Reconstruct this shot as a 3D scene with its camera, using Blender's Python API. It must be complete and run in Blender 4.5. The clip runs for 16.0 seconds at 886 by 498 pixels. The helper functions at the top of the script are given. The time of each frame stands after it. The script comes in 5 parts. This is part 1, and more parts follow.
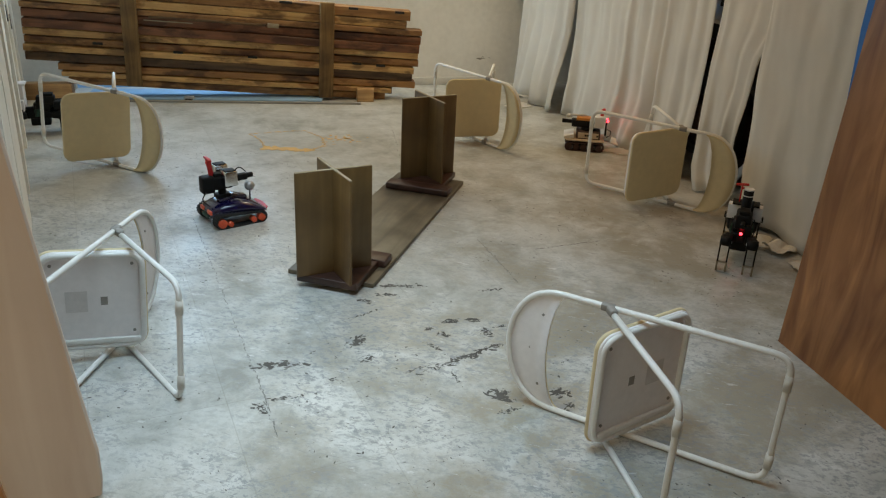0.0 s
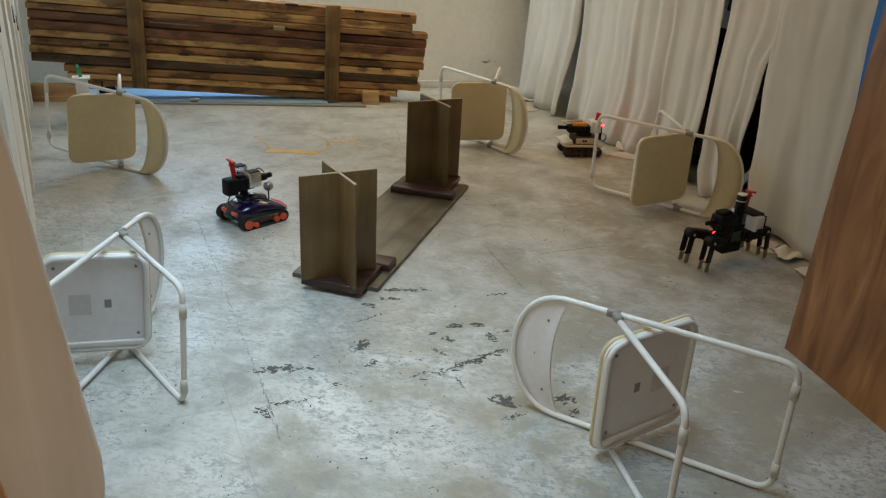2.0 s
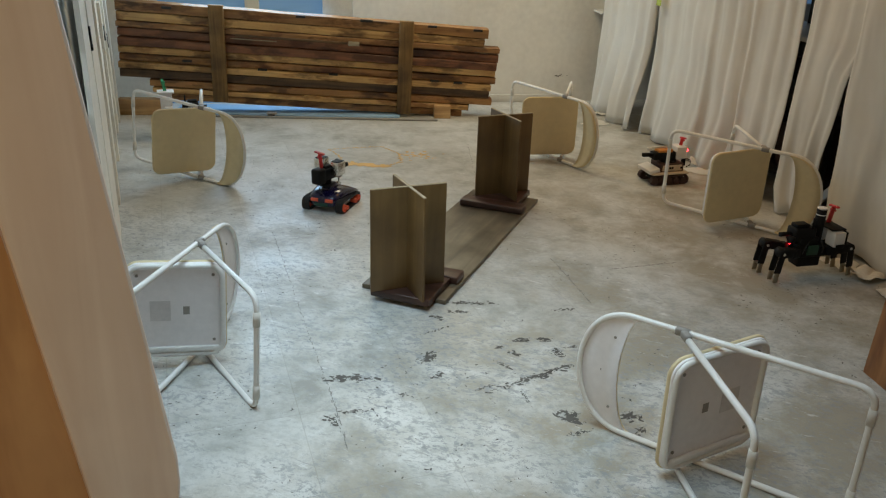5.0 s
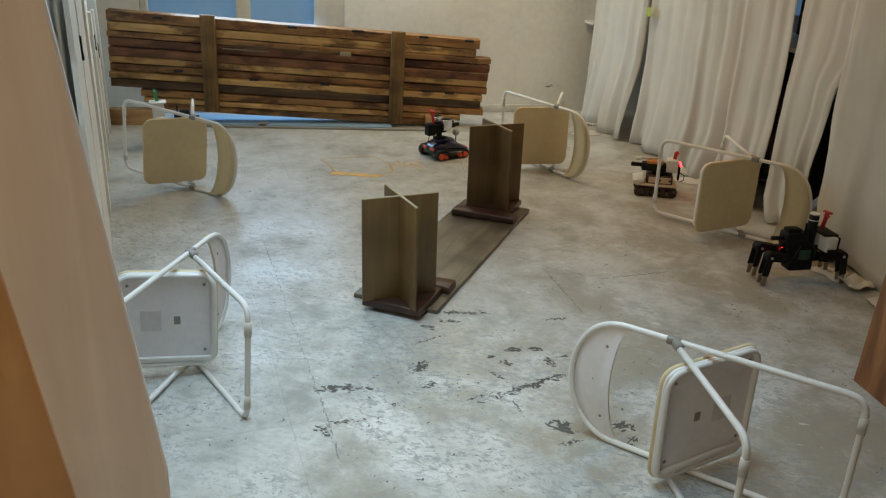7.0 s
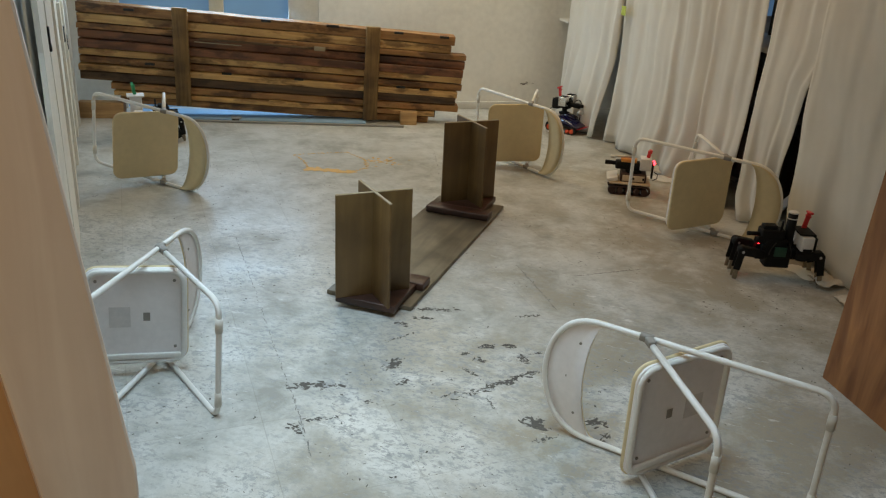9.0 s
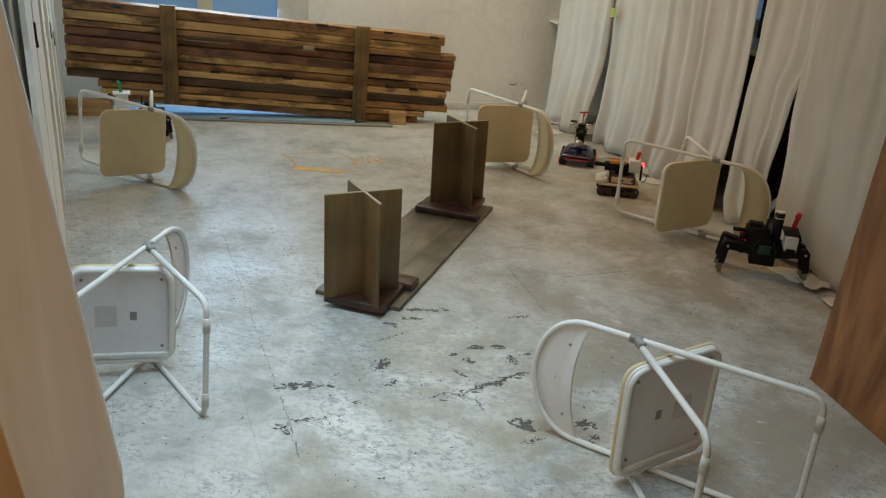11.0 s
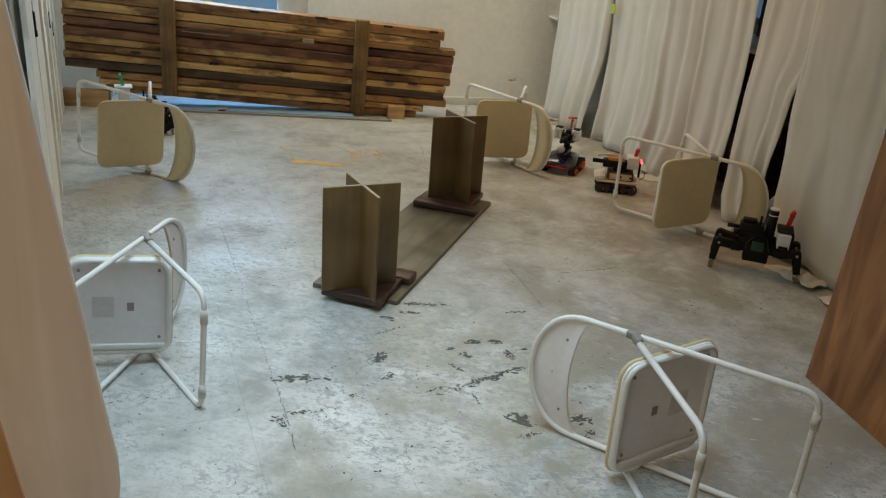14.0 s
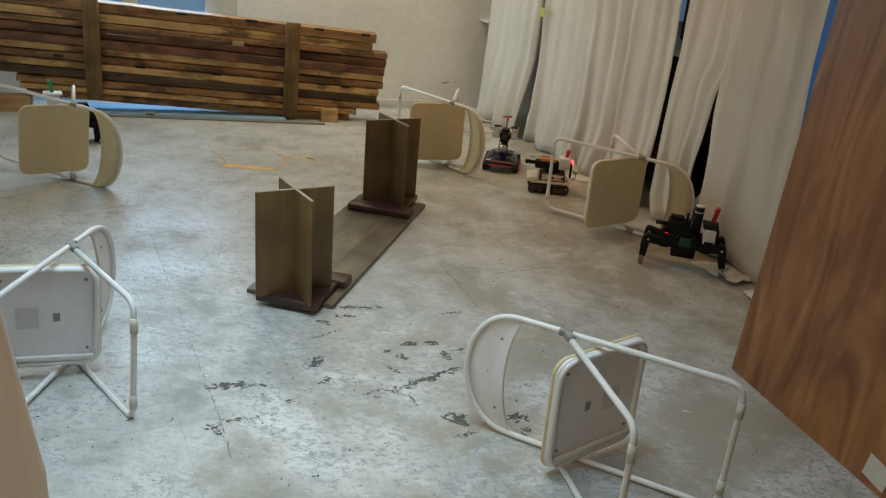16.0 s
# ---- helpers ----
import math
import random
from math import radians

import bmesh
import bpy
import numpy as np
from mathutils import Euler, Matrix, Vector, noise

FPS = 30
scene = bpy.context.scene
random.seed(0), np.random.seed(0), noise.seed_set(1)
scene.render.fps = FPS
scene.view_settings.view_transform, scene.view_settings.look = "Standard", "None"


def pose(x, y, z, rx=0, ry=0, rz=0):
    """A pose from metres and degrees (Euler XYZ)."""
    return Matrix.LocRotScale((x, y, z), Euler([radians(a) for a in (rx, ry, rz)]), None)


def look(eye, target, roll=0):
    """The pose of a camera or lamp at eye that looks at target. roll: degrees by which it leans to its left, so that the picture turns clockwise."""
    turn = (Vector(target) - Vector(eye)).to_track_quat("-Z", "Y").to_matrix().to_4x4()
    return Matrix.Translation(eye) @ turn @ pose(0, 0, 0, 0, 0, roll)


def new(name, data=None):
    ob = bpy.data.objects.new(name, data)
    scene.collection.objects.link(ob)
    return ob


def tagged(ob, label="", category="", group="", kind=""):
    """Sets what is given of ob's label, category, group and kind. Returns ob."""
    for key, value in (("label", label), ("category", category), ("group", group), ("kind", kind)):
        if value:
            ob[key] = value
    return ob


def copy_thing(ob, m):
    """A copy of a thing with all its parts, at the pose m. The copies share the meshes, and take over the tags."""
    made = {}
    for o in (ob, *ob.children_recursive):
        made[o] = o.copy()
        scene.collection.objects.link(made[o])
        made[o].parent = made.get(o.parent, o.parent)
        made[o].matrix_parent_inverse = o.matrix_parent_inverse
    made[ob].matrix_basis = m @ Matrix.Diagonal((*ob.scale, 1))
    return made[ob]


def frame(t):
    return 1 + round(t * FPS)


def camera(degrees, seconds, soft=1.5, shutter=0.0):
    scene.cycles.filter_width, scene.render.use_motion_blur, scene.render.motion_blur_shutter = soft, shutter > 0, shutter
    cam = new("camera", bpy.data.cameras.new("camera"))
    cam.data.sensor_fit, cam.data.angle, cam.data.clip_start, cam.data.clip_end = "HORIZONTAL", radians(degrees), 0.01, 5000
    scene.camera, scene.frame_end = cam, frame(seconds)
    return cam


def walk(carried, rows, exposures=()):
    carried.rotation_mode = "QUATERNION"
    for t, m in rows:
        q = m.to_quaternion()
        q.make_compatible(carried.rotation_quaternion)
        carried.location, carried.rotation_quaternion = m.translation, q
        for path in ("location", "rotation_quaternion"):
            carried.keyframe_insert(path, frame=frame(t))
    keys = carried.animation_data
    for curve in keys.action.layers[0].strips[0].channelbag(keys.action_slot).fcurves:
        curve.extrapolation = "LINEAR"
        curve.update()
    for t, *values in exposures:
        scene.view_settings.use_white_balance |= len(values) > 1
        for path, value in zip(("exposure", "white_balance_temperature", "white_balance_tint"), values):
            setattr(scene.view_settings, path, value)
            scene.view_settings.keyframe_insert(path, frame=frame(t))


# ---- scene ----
cam = camera(56.8, 16.0, soft=1.2)
PATH = [
    (0, (1.197, -3.154, 1.7), (0.708, -1.392, 0.892), 2.8),
    (0.5, (1.192, -3.144, 1.696), (0.718, -1.376, 0.89), 3.1),
    (1, (1.192, -3.137, 1.693), (0.717, -1.369, 0.887), 3.1),
    (1.5, (1.191, -3.135, 1.698), (0.705, -1.371, 0.892), 3.0),
    (2, (1.19, -3.14, 1.701), (0.69, -1.378, 0.898), 3.0),
    (2.5, (1.184, -3.149, 1.702), (0.621, -1.408, 0.896), 2.7),
    (3, (1.185, -3.152, 1.705), (0.577, -1.425, 0.902), 2.8),
    (3.5, (1.191, -3.153, 1.703), (0.559, -1.432, 0.903), 2.6),
    (4, (1.197, -3.161, 1.712), (0.543, -1.444, 0.921), 2.1),
    (6.5, (1.207, -3.162, 1.721), (0.539, -1.441, 0.952), 1.8),
    (7, (1.204, -3.163, 1.717), (0.554, -1.43, 0.958), 2.0),
    (7.5, (1.207, -3.158, 1.713), (0.57, -1.421, 0.955), 2.2),
    (8, (1.207, -3.154, 1.712), (0.586, -1.415, 0.944), 2.5),
    (8.5, (1.205, -3.157, 1.712), (0.599, -1.413, 0.943), 2.7),
    (9, (1.201, -3.151, 1.71), (0.611, -1.399, 0.947), 3.0),
    (11.5, (1.19, -3.143, 1.704), (0.635, -1.378, 0.944), 3.7),
    (12, (1.19, -3.141, 1.705), (0.648, -1.374, 0.941), 3.7),
    (12.5, (1.185, -3.146, 1.699), (0.654, -1.376, 0.934), 4.1),
    (13, (1.181, -3.148, 1.701), (0.648, -1.38, 0.934), 4.5),
    (13.5, (1.182, -3.152, 1.705), (0.635, -1.389, 0.936), 4.6),
    (14, (1.186, -3.149, 1.7), (0.634, -1.387, 0.93), 4.4),
    (14.5, (1.191, -3.143, 1.701), (0.657, -1.376, 0.932), 4.5),
    (15, (1.196, -3.138, 1.697), (0.746, -1.345, 0.931), 5.1),
    (15.5, (1.196, -3.136, 1.696), (0.781, -1.334, 0.935), 5.1),
    (16, (1.2, -3.16, 1.706), (0.793, -1.352, 0.953), 5.1),
]
walk(cam, [(t, look(eye, target, roll)) for t, eye, target, roll in PATH])

# ---------------------------------------------------------------- world and lights
world = bpy.data.worlds.new("world")
scene.world = world
world.use_nodes = True
world.node_tree.nodes["Background"].inputs[0].default_value = (0.55, 0.6, 0.7, 1)
world.node_tree.nodes["Background"].inputs[1].default_value = 0.05


def area_lamp(name, m, sx, sy, watts, colour):
    data = bpy.data.lights.new(name, "AREA")
    data.shape, data.size, data.size_y, data.energy, data.color = "RECTANGLE", sx, sy, watts, colour
    ob = new(name, data)
    ob.matrix_basis = m
    return ob


# blue-window daylight, plus added lamps: cool overhead, warm behind and over the far end
cool = area_lamp("rooflight_lamp", look((0.0, -0.95, 2.95), (0.05, -0.75, 0)), 2.2, 1.5, 25, (0.64, 0.85, 1.0))
cool.data.spread = radians(84)
area_lamp("rear_lamp", look((-0.4, -4.8, 2.2), (-0.4, -1.0, 0.5)), 1.8, 1.2, 29, (1.0, 0.78, 0.48))
far = area_lamp("tube_lamp", look((-1.35, 3.0, 2.95), (-1.35, 3.1, 0)), 2.0, 0.8, 34, (1.0, 0.87, 0.60))
far.data.spread = radians(165)
warm = area_lamp("tube_lamp", look((0.7, 1.7, 2.95), (0.7, 1.7, 0)), 1.8, 0.8, 9, (1.0, 0.50, 0.12))
warm.data.spread = radians(150)
area_lamp("blue_window_lamp", look((-2.85, 2.85, 1.15), (-1.6, 1.0, 0.0)), 1.2, 1.6, 31, (0.45, 0.72, 1.0))
# extra lamp at the blue window, turned to brighten the first drape
upper = area_lamp("blue_window_lamp", look((-2.6, 2.86, 1.5), (0.0, 3.95, 0.45)), 0.5, 0.9, 3.0, (0.5, 0.74, 1.0))
upper.data.spread = radians(80)
area_lamp("side_window_lamp", look((1.42, 5.50, 1.45), (0.35, 3.9, 0.7)), 1.1, 0.9, 1.2, (0.42, 0.68, 1.0))

# ---------------------------------------------------------------- materials


def nodes_of(name):
    m = bpy.data.materials.new(name)
    m.use_nodes = True
    nt = m.node_tree
    return m, nt, nt.nodes["Principled BSDF"]


def tex_noise(nt, scale, detail=6, rough=0.6, coord="Object", stretch=(1, 1, 1)):
    co = nt.nodes.new("ShaderNodeTexCoord")
    mp = nt.nodes.new("ShaderNodeMapping")
    mp.inputs["Scale"].default_value = stretch
    no = nt.nodes.new("ShaderNodeTexNoise")
    no.inputs["Scale"].default_value, no.inputs["Detail"].default_value, no.inputs["Roughness"].default_value = scale, detail, rough
    nt.links.new(co.outputs[coord], mp.inputs[0])
    nt.links.new(mp.outputs[0], no.inputs["Vector"])
    return no.outputs["Fac"]


def ramp(nt, fac, stops):
    r = nt.nodes.new("ShaderNodeValToRGB")
    while len(r.color_ramp.elements) < len(stops):
        r.color_ramp.elements.new(0.5)
    for e, (p, c) in zip(r.color_ramp.elements, stops):
        e.position, e.color = p, (*c, 1) if len(c) == 3 else c
    nt.links.new(fac, r.inputs[0])
    return r.outputs[0]


def mixc(nt, fac, a, b, blend="MIX"):
    x = nt.nodes.new("ShaderNodeMix")
    x.data_type, x.blend_type = "RGBA", blend
    for sock, v in ((x.inputs[0], fac), (x.inputs[6], a), (x.inputs[7], b)):
        if isinstance(v, (int, float)):
            sock.default_value = v
        elif isinstance(v, tuple):
            sock.default_value = (*v, 1)
        else:
            nt.links.new(v, sock)
    return x.outputs[2]


def bump(nt, bsdf, height, strength, dist=0.002):
    b = nt.nodes.new("ShaderNodeBump")
    b.inputs["Strength"].default_value, b.inputs["Distance"].default_value = strength, dist
    nt.links.new(height, b.inputs["Height"])
    nt.links.new(b.outputs[0], bsdf.inputs["Normal"])


def plain(name, colour, rough=0.5, metal=0.0, vary=0.25, scale=14, bumps=0.15, coat=0.0):
    """A worn surface: the colour varied at two scales, with fine relief."""
    m, nt, b = nodes_of(name)
    big = tex_noise(nt, scale * 0.25, 4)
    fine = tex_noise(nt, scale * 4, 5)
    dark = tuple(c * (1 - vary) for c in colour)
    c1 = ramp(nt, big, [(0.3, dark), (0.7, colour)])
    c2 = mixc(nt, ramp(nt, fine, [(0.35, (0, 0, 0)), (0.75, (0.35, 0.35, 0.35))]), c1, tuple(min(1, c * 1.12) for c in colour))
    nt.links.new(c2, b.inputs["Base Color"])
    b.inputs["Roughness"].default_value, b.inputs["Metallic"].default_value = rough, metal
    b.inputs["Coat Weight"].default_value = coat
    if bumps:
        bump(nt, b, fine, bumps)
    return m


def glow(name, colour, strength):
    m, nt, b = nodes_of(name)
    b.inputs["Base Color"].default_value = (*colour, 1)
    b.inputs["Emission Color"].default_value = (*colour, 1)
    b.inputs["Emission Strength"].default_value = strength
    return m


def wood(name, light, dark, axis=0, scale=1.0, rough=0.6, random_amount=0.0, grain=22, stains=0.75, swirl=0.8, burn=0.0):
    """Timber with grain along the given axis, stains and small knots; pieces differ by their own random value."""
    m, nt, b = nodes_of(name)
    st = [grain, grain, grain]
    st[axis] = 1.3
    co = nt.nodes.new("ShaderNodeTexCoord")
    vec = co.outputs["Object"]
    if random_amount:
        info = nt.nodes.new("ShaderNodeObjectInfo")
        mul = nt.nodes.new("ShaderNodeMath")
        mul.operation = "MULTIPLY"
        mul.inputs[1].default_value = 37.0
        nt.links.new(info.outputs["Random"], mul.inputs[0])
        add = nt.nodes.new("ShaderNodeVectorMath")
        add.operation = "ADD"
        nt.links.new(vec, add.inputs[0])
        nt.links.new(mul.outputs[0], add.inputs[1])
        vec = add.outputs[0]
    mp = nt.nodes.new("ShaderNodeMapping")
    mp.inputs["Scale"].default_value = st
    nt.links.new(vec, mp.inputs[0])
    g = nt.nodes.new("ShaderNodeTexNoise")
    g.inputs["Scale"].default_value, g.inputs["Detail"].default_value, g.inputs["Distortion"].default_value = scale * 1.6, 8, swirl
    nt.links.new(mp.outputs[0], g.inputs["Vector"])
    s = nt.nodes.new("ShaderNodeTexNoise")
    s.inputs["Scale"].default_value, s.inputs["Detail"].default_value = 4.5 * scale, 5
    nt.links.new(vec, s.inputs["Vector"])
    col = ramp(nt, g.outputs["Fac"], [(0.28, dark), (0.72, light)])
    stain = ramp(nt, s.outputs["Fac"], [(0.38, (0.3, 0.26, 0.22)), (0.62, (1, 1, 1))])
    col = mixc(nt, stains, col, stain, "MULTIPLY")
    if random_amount:
        tone = ramp(nt, info.outputs["Random"], [(0.0, (0.27, 0.18, 0.13)), (0.3, (0.58, 0.44, 0.32)), (0.62, (1.0, 0.95, 0.80)), (0.82, (0.74, 0.55, 0.38)), (1.0, (0.32, 0.20, 0.15))])
        col = mixc(nt, random_amount, col, tone, "MULTIPLY")
    if burn:
        # long weathered and oil-blackened stretches, and paler planed ones
        for seed, p0, p1, tint in ((0.0, 0.40, 0.47, (0.20, 0.15, 0.12)), (5.3, 0.36, 0.44, (0.42, 0.25, 0.17)), (9.1, 0.41, 0.45, (0.50, 0.42, 0.34))):
            mq = nt.nodes.new("ShaderNodeMapping")
            mq.inputs["Location"].default_value = (seed, seed, seed)
            mq.inputs["Scale"].default_value = [2.6 if k == axis else 7.0 for k in range(3)]
            nt.links.new(vec, mq.inputs[0])
            q = nt.nodes.new("ShaderNodeTexNoise")
            q.inputs["Scale"].default_value, q.inputs["Detail"].default_value, q.inputs["Roughness"].default_value = 1.0, 6, 0.6
            nt.links.new(mq.outputs[0], q.inputs["Vector"])
            col = mixc(nt, burn, col, ramp(nt, q.outputs["Fac"], [(p0, tint), (p1, (1, 1, 1))]), "MULTIPLY")
    nt.links.new(col, b.inputs["Base Color"])
    b.inputs["Roughness"].default_value = rough
    bump(nt, b, g.outputs["Fac"], 0.35)
    return m


def grade(nt, axis, lo, hi):
    """0 to 1 as the place goes from lo to hi along x (0) or y (1)."""
    co = nt.nodes.new("ShaderNodeTexCoord")
    sep = nt.nodes.new("ShaderNodeSeparateXYZ")
    mr = nt.nodes.new("ShaderNodeMapRange")
    mr.interpolation_type = "SMOOTHSTEP"
    mr.inputs["From Min"].default_value, mr.inputs["From Max"].default_value = lo, hi
    nt.links.new(co.outputs["Object"], sep.inputs[0])
    nt.links.new(sep.outputs[axis], mr.inputs["Value"])
    return mr.outputs[0]


def warped(nt, scale, detail, rough, distort, turn=0.0, stretch=(1, 1, 1)):
    """Noise with curled, leafy shapes."""
    co = nt.nodes.new("ShaderNodeTexCoord")
    mp = nt.nodes.new("ShaderNodeMapping")
    mp.inputs["Scale"].default_value = stretch
    mp.inputs["Rotation"].default_value = (0, 0, radians(turn))
    no = nt.nodes.new("ShaderNodeTexNoise")
    for key, v in (("Scale", scale), ("Detail", detail), ("Roughness", rough), ("Distortion", distort)):
        no.inputs[key].default_value = v
    nt.links.new(co.outputs["Object"], mp.inputs[0])
    nt.links.new(mp.outputs[0], no.inputs["Vector"])
    return no.outputs["Fac"]


def level(nt, fac, lo, hi, v0, v1):
    return ramp(nt, fac, [(lo, (v0,) * 3), (hi, (v1,) * 3)])


def floor_material():
    """Grey-white painted concrete: rolled paint, brown tread marks with shade painted in towards the drapes, zones of
    leafy flaking, trowel strokes and sparse scratches.
    """
    m, nt, b = nodes_of("painted_concrete")
    broad = warped(nt, 0.75, 4, 0.55, 0.4)
    cloud = warped(nt, 2.4, 12, 0.72, 0.2)
    zone = warped(nt, 1.25, 7, 0.66, 0.2)
    leaf = warped(nt, 15, 10, 0.74, 0.25, 20, (1, 1.5, 1))
    leaf2 = warped(nt, 34, 8, 0.72, 0.2, -40, (1, 1.4, 1))
    stroke = warped(nt, 9, 8, 0.72, 0.3, 35, (1, 3.4, 1))
    stroke2 = warped(nt, 7, 8, 0.72, 0.3, -52, (1, 4.5, 1))
    tread = warped(nt, 1.7, 10, 0.70, 0.15)
    grain = tex_noise(nt, 130, 4, 0.6)
    col = ramp(nt, broad, [(0.32, (0.52, 0.51, 0.47)), (0.5, (0.60, 0.60, 0.57)), (0.68, (0.68, 0.68, 0.65))])
    col = mixc(nt, 0.9, col, ramp(nt, cloud, [(0.36, (0.50, 0.49, 0.45)), (0.48, (0.84, 0.84, 0.82)), (0.57, (1.0, 1.0, 1.0))]), "MULTIPLY")
    # the sheets of the screed, each a little different in tone, with hairline joints
    co = nt.nodes.new("ShaderNodeTexCoord")
    mp = nt.nodes.new("ShaderNodeMapping")
    mp.inputs["Rotation"].default_value = (0, 0, radians(50))
    mp.inputs["Location"].default_value = (0.21, 0.33, 0)
    br = nt.nodes.new("ShaderNodeTexBrick")
    br.offset = 0.0
    for key, v in (("Scale", 1.0), ("Mortar Size", 0.0025), ("Mortar Smooth", 0.6), ("Brick Width", 0.45), ("Row Height", 0.45)):
        br.inputs[key].default_value = v
    for key, c in (("Color1", (0.90, 0.90, 0.89)), ("Color2", (1.0, 1.0, 1.0)), ("Mortar", (0.74, 0.73, 0.70))):
        br.inputs[key].default_value = (*c, 1)
    nt.links.new(co.outputs["Object"], mp.inputs[0])
    nt.links.new(mp.outputs[0], br.inputs["Vector"])
    col = mixc(nt, 0.8, col, br.outputs["Color"], "MULTIPLY")
    # brown-grey tread dirt; its rise towards the drapes also paints in the shade there
    dirt_and_shade = mixc(nt, 1.0, level(nt, tread, 0.45, 0.57, 0, 1), mixc(nt, grade(nt, 0, -0.9, 0.9), (0.22, 0.22, 0.22), (0.9, 0.9, 0.9)), "MULTIPLY")
    col = mixc(nt, dirt_and_shade, col, (0.32, 0.285, 0.215))
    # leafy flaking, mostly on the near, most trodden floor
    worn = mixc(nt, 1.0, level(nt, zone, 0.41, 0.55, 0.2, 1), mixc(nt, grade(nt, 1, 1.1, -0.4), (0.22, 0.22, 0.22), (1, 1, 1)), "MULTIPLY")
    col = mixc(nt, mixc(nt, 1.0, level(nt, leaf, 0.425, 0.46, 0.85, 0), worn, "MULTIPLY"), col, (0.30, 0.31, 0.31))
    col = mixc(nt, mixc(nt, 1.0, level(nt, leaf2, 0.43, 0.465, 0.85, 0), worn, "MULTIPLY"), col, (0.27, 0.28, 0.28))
    # trowel strokes and scratches
    col = mixc(nt, level(nt, stroke, 0.37, 0.405, 0.75, 0), col, (0.33, 0.325, 0.30))
    col = mixc(nt, level(nt, stroke2, 0.36, 0.395, 0.7, 0), col, (0.35, 0.345, 0.32))
    col = mixc(nt, level(nt, stroke2, 0.62, 0.65, 0, 0.5), col, (0.78, 0.78, 0.77))
    col = mixc(nt, level(nt, grain, 0.32, 0.5, 0.22, 0), col, (0.40, 0.40, 0.38))
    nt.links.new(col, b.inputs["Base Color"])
    nt.links.new(level(nt, cloud, 0.35, 0.65, 0.55, 0.30), b.inputs["Roughness"])
    b.inputs["Specular IOR Level"].default_value = 0.45
    bump(nt, b, leaf, 0.25, 0.002)
    return m


def cloth_material(name, colour):
    m, nt, b = nodes_of(name)
    weave = tex_noise(nt, 160, 3)
    big = tex_noise(nt, 2.2, 5)
    nt.links.new(ramp(nt, big, [(0.3, tuple(c * 0.88 for c in colour)), (0.7, colour)]), b.inputs["Base Color"])
    b.inputs["Roughness"].default_value = 0.9
    b.inputs["Sheen Weight"].default_value = 0.2
    tr = nt.nodes.new("ShaderNodeBsdfTranslucent")
    tr.inputs[0].default_value = (*colour, 1)
    mx = nt.nodes.new("ShaderNodeMixShader")
    mx.inputs[0].default_value = 0.34
    out = nt.nodes["Material Output"]
    nt.links.new(b.outputs[0], mx.inputs[1])
    nt.links.new(tr.outputs[0], mx.inputs[2])
    nt.links.new(mx.outputs[0], out.inputs[0])
    bump(nt, b, weave, 0.1)
    return m


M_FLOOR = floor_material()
M_WALL = plain("white_wall_paint", (0.88, 0.87, 0.82), 0.8, vary=0.20, scale=5)
M_CEIL = plain("ceiling_paint", (0.36, 0.35, 0.33), 0.9)
M_GREYWALL = plain("grey_wall_paint", (0.32, 0.31, 0.29), 0.9)
M_WHITE = plain("white_trim_paint", (0.72, 0.71, 0.67), 0.5, vary=0.15)
M_CREAM = plain("cream_seat_vinyl", (0.72, 0.60, 0.36), 0.5, vary=0.13, scale=7)
M_TUBE = plain("white_enamelled_tube", (0.80, 0.79, 0.75), 0.35, vary=0.10, scale=20, bumps=0.05)
M_PAN = plain("white_pressed_steel", (0.86, 0.83, 0.82), 0.45, vary=0.10, scale=10, bumps=0.05)
M_GREYP = plain("grey_plastic", (0.30, 0.28, 0.25), 0.6)
M_SLEEVE = plain("ivory_plastic", (0.72, 0.69, 0.62), 0.5)
M_STICK = plain("faded_sticker", (0.75, 0.72, 0.70), 0.6)
M_BLACK = plain("black_plastic", (0.006, 0.006, 0.006), 0.6, vary=0.3, bumps=0.1)
M_BLACK.node_tree.nodes["Principled BSDF"].inputs["Specular IOR Level"].default_value = 0.22
M_RUBBER = plain("black_rubber", (0.018, 0.018, 0.017), 0.75)
M_BLUEHULL = plain("glossy_dark_blue_shell", (0.008, 0.006, 0.045), 0.2, vary=0.2, bumps=0.0, coat=0.6)
M_RED = plain("red_plastic", (0.62, 0.03, 0.03), 0.4)
M_ORANGE = plain("orange_red_plastic", (0.85, 0.13, 0.05), 0.4)
M_AMBER = plain("orange_plastic", (0.75, 0.30, 0.06), 0.45)
M_GREEN = plain("green_plastic", (0.03, 0.33, 0.14), 0.45)
M_SILVER = plain("crumpled_foil", (0.80, 0.80, 0.79), 0.18, 1.0, vary=0.2, scale=26, bumps=1.0)
M_METAL = plain("bare_steel", (0.55, 0.55, 0.55), 0.35, 0.9)
M_WBOX = plain("white_card", (0.72, 0.70, 0.68), 0.7, vary=0.08)
M_TAN = plain("pale_plywood_plate", (0.62, 0.50, 0.36), 0.6, vary=0.2)
M_BROWN = plain("brown_track_rubber", (0.06, 0.03, 0.025), 0.7)
M_BRASS = plain("worn_bronze", (0.26, 0.21, 0.14), 0.45, 0.4)
M_PCB = plain("green_circuit_board", (0.012, 0.06, 0.035), 0.5)
M_LED = glow("red_led", (1.0, 0.012, 0.018), 20.0)
M_SLAT = wood("pale_reclaimed_timber", (0.78, 0.52, 0.21), (0.52, 0.29, 0.10), 0, 1.0, 0.55, 0.12, stains=0.35, burn=0.75)
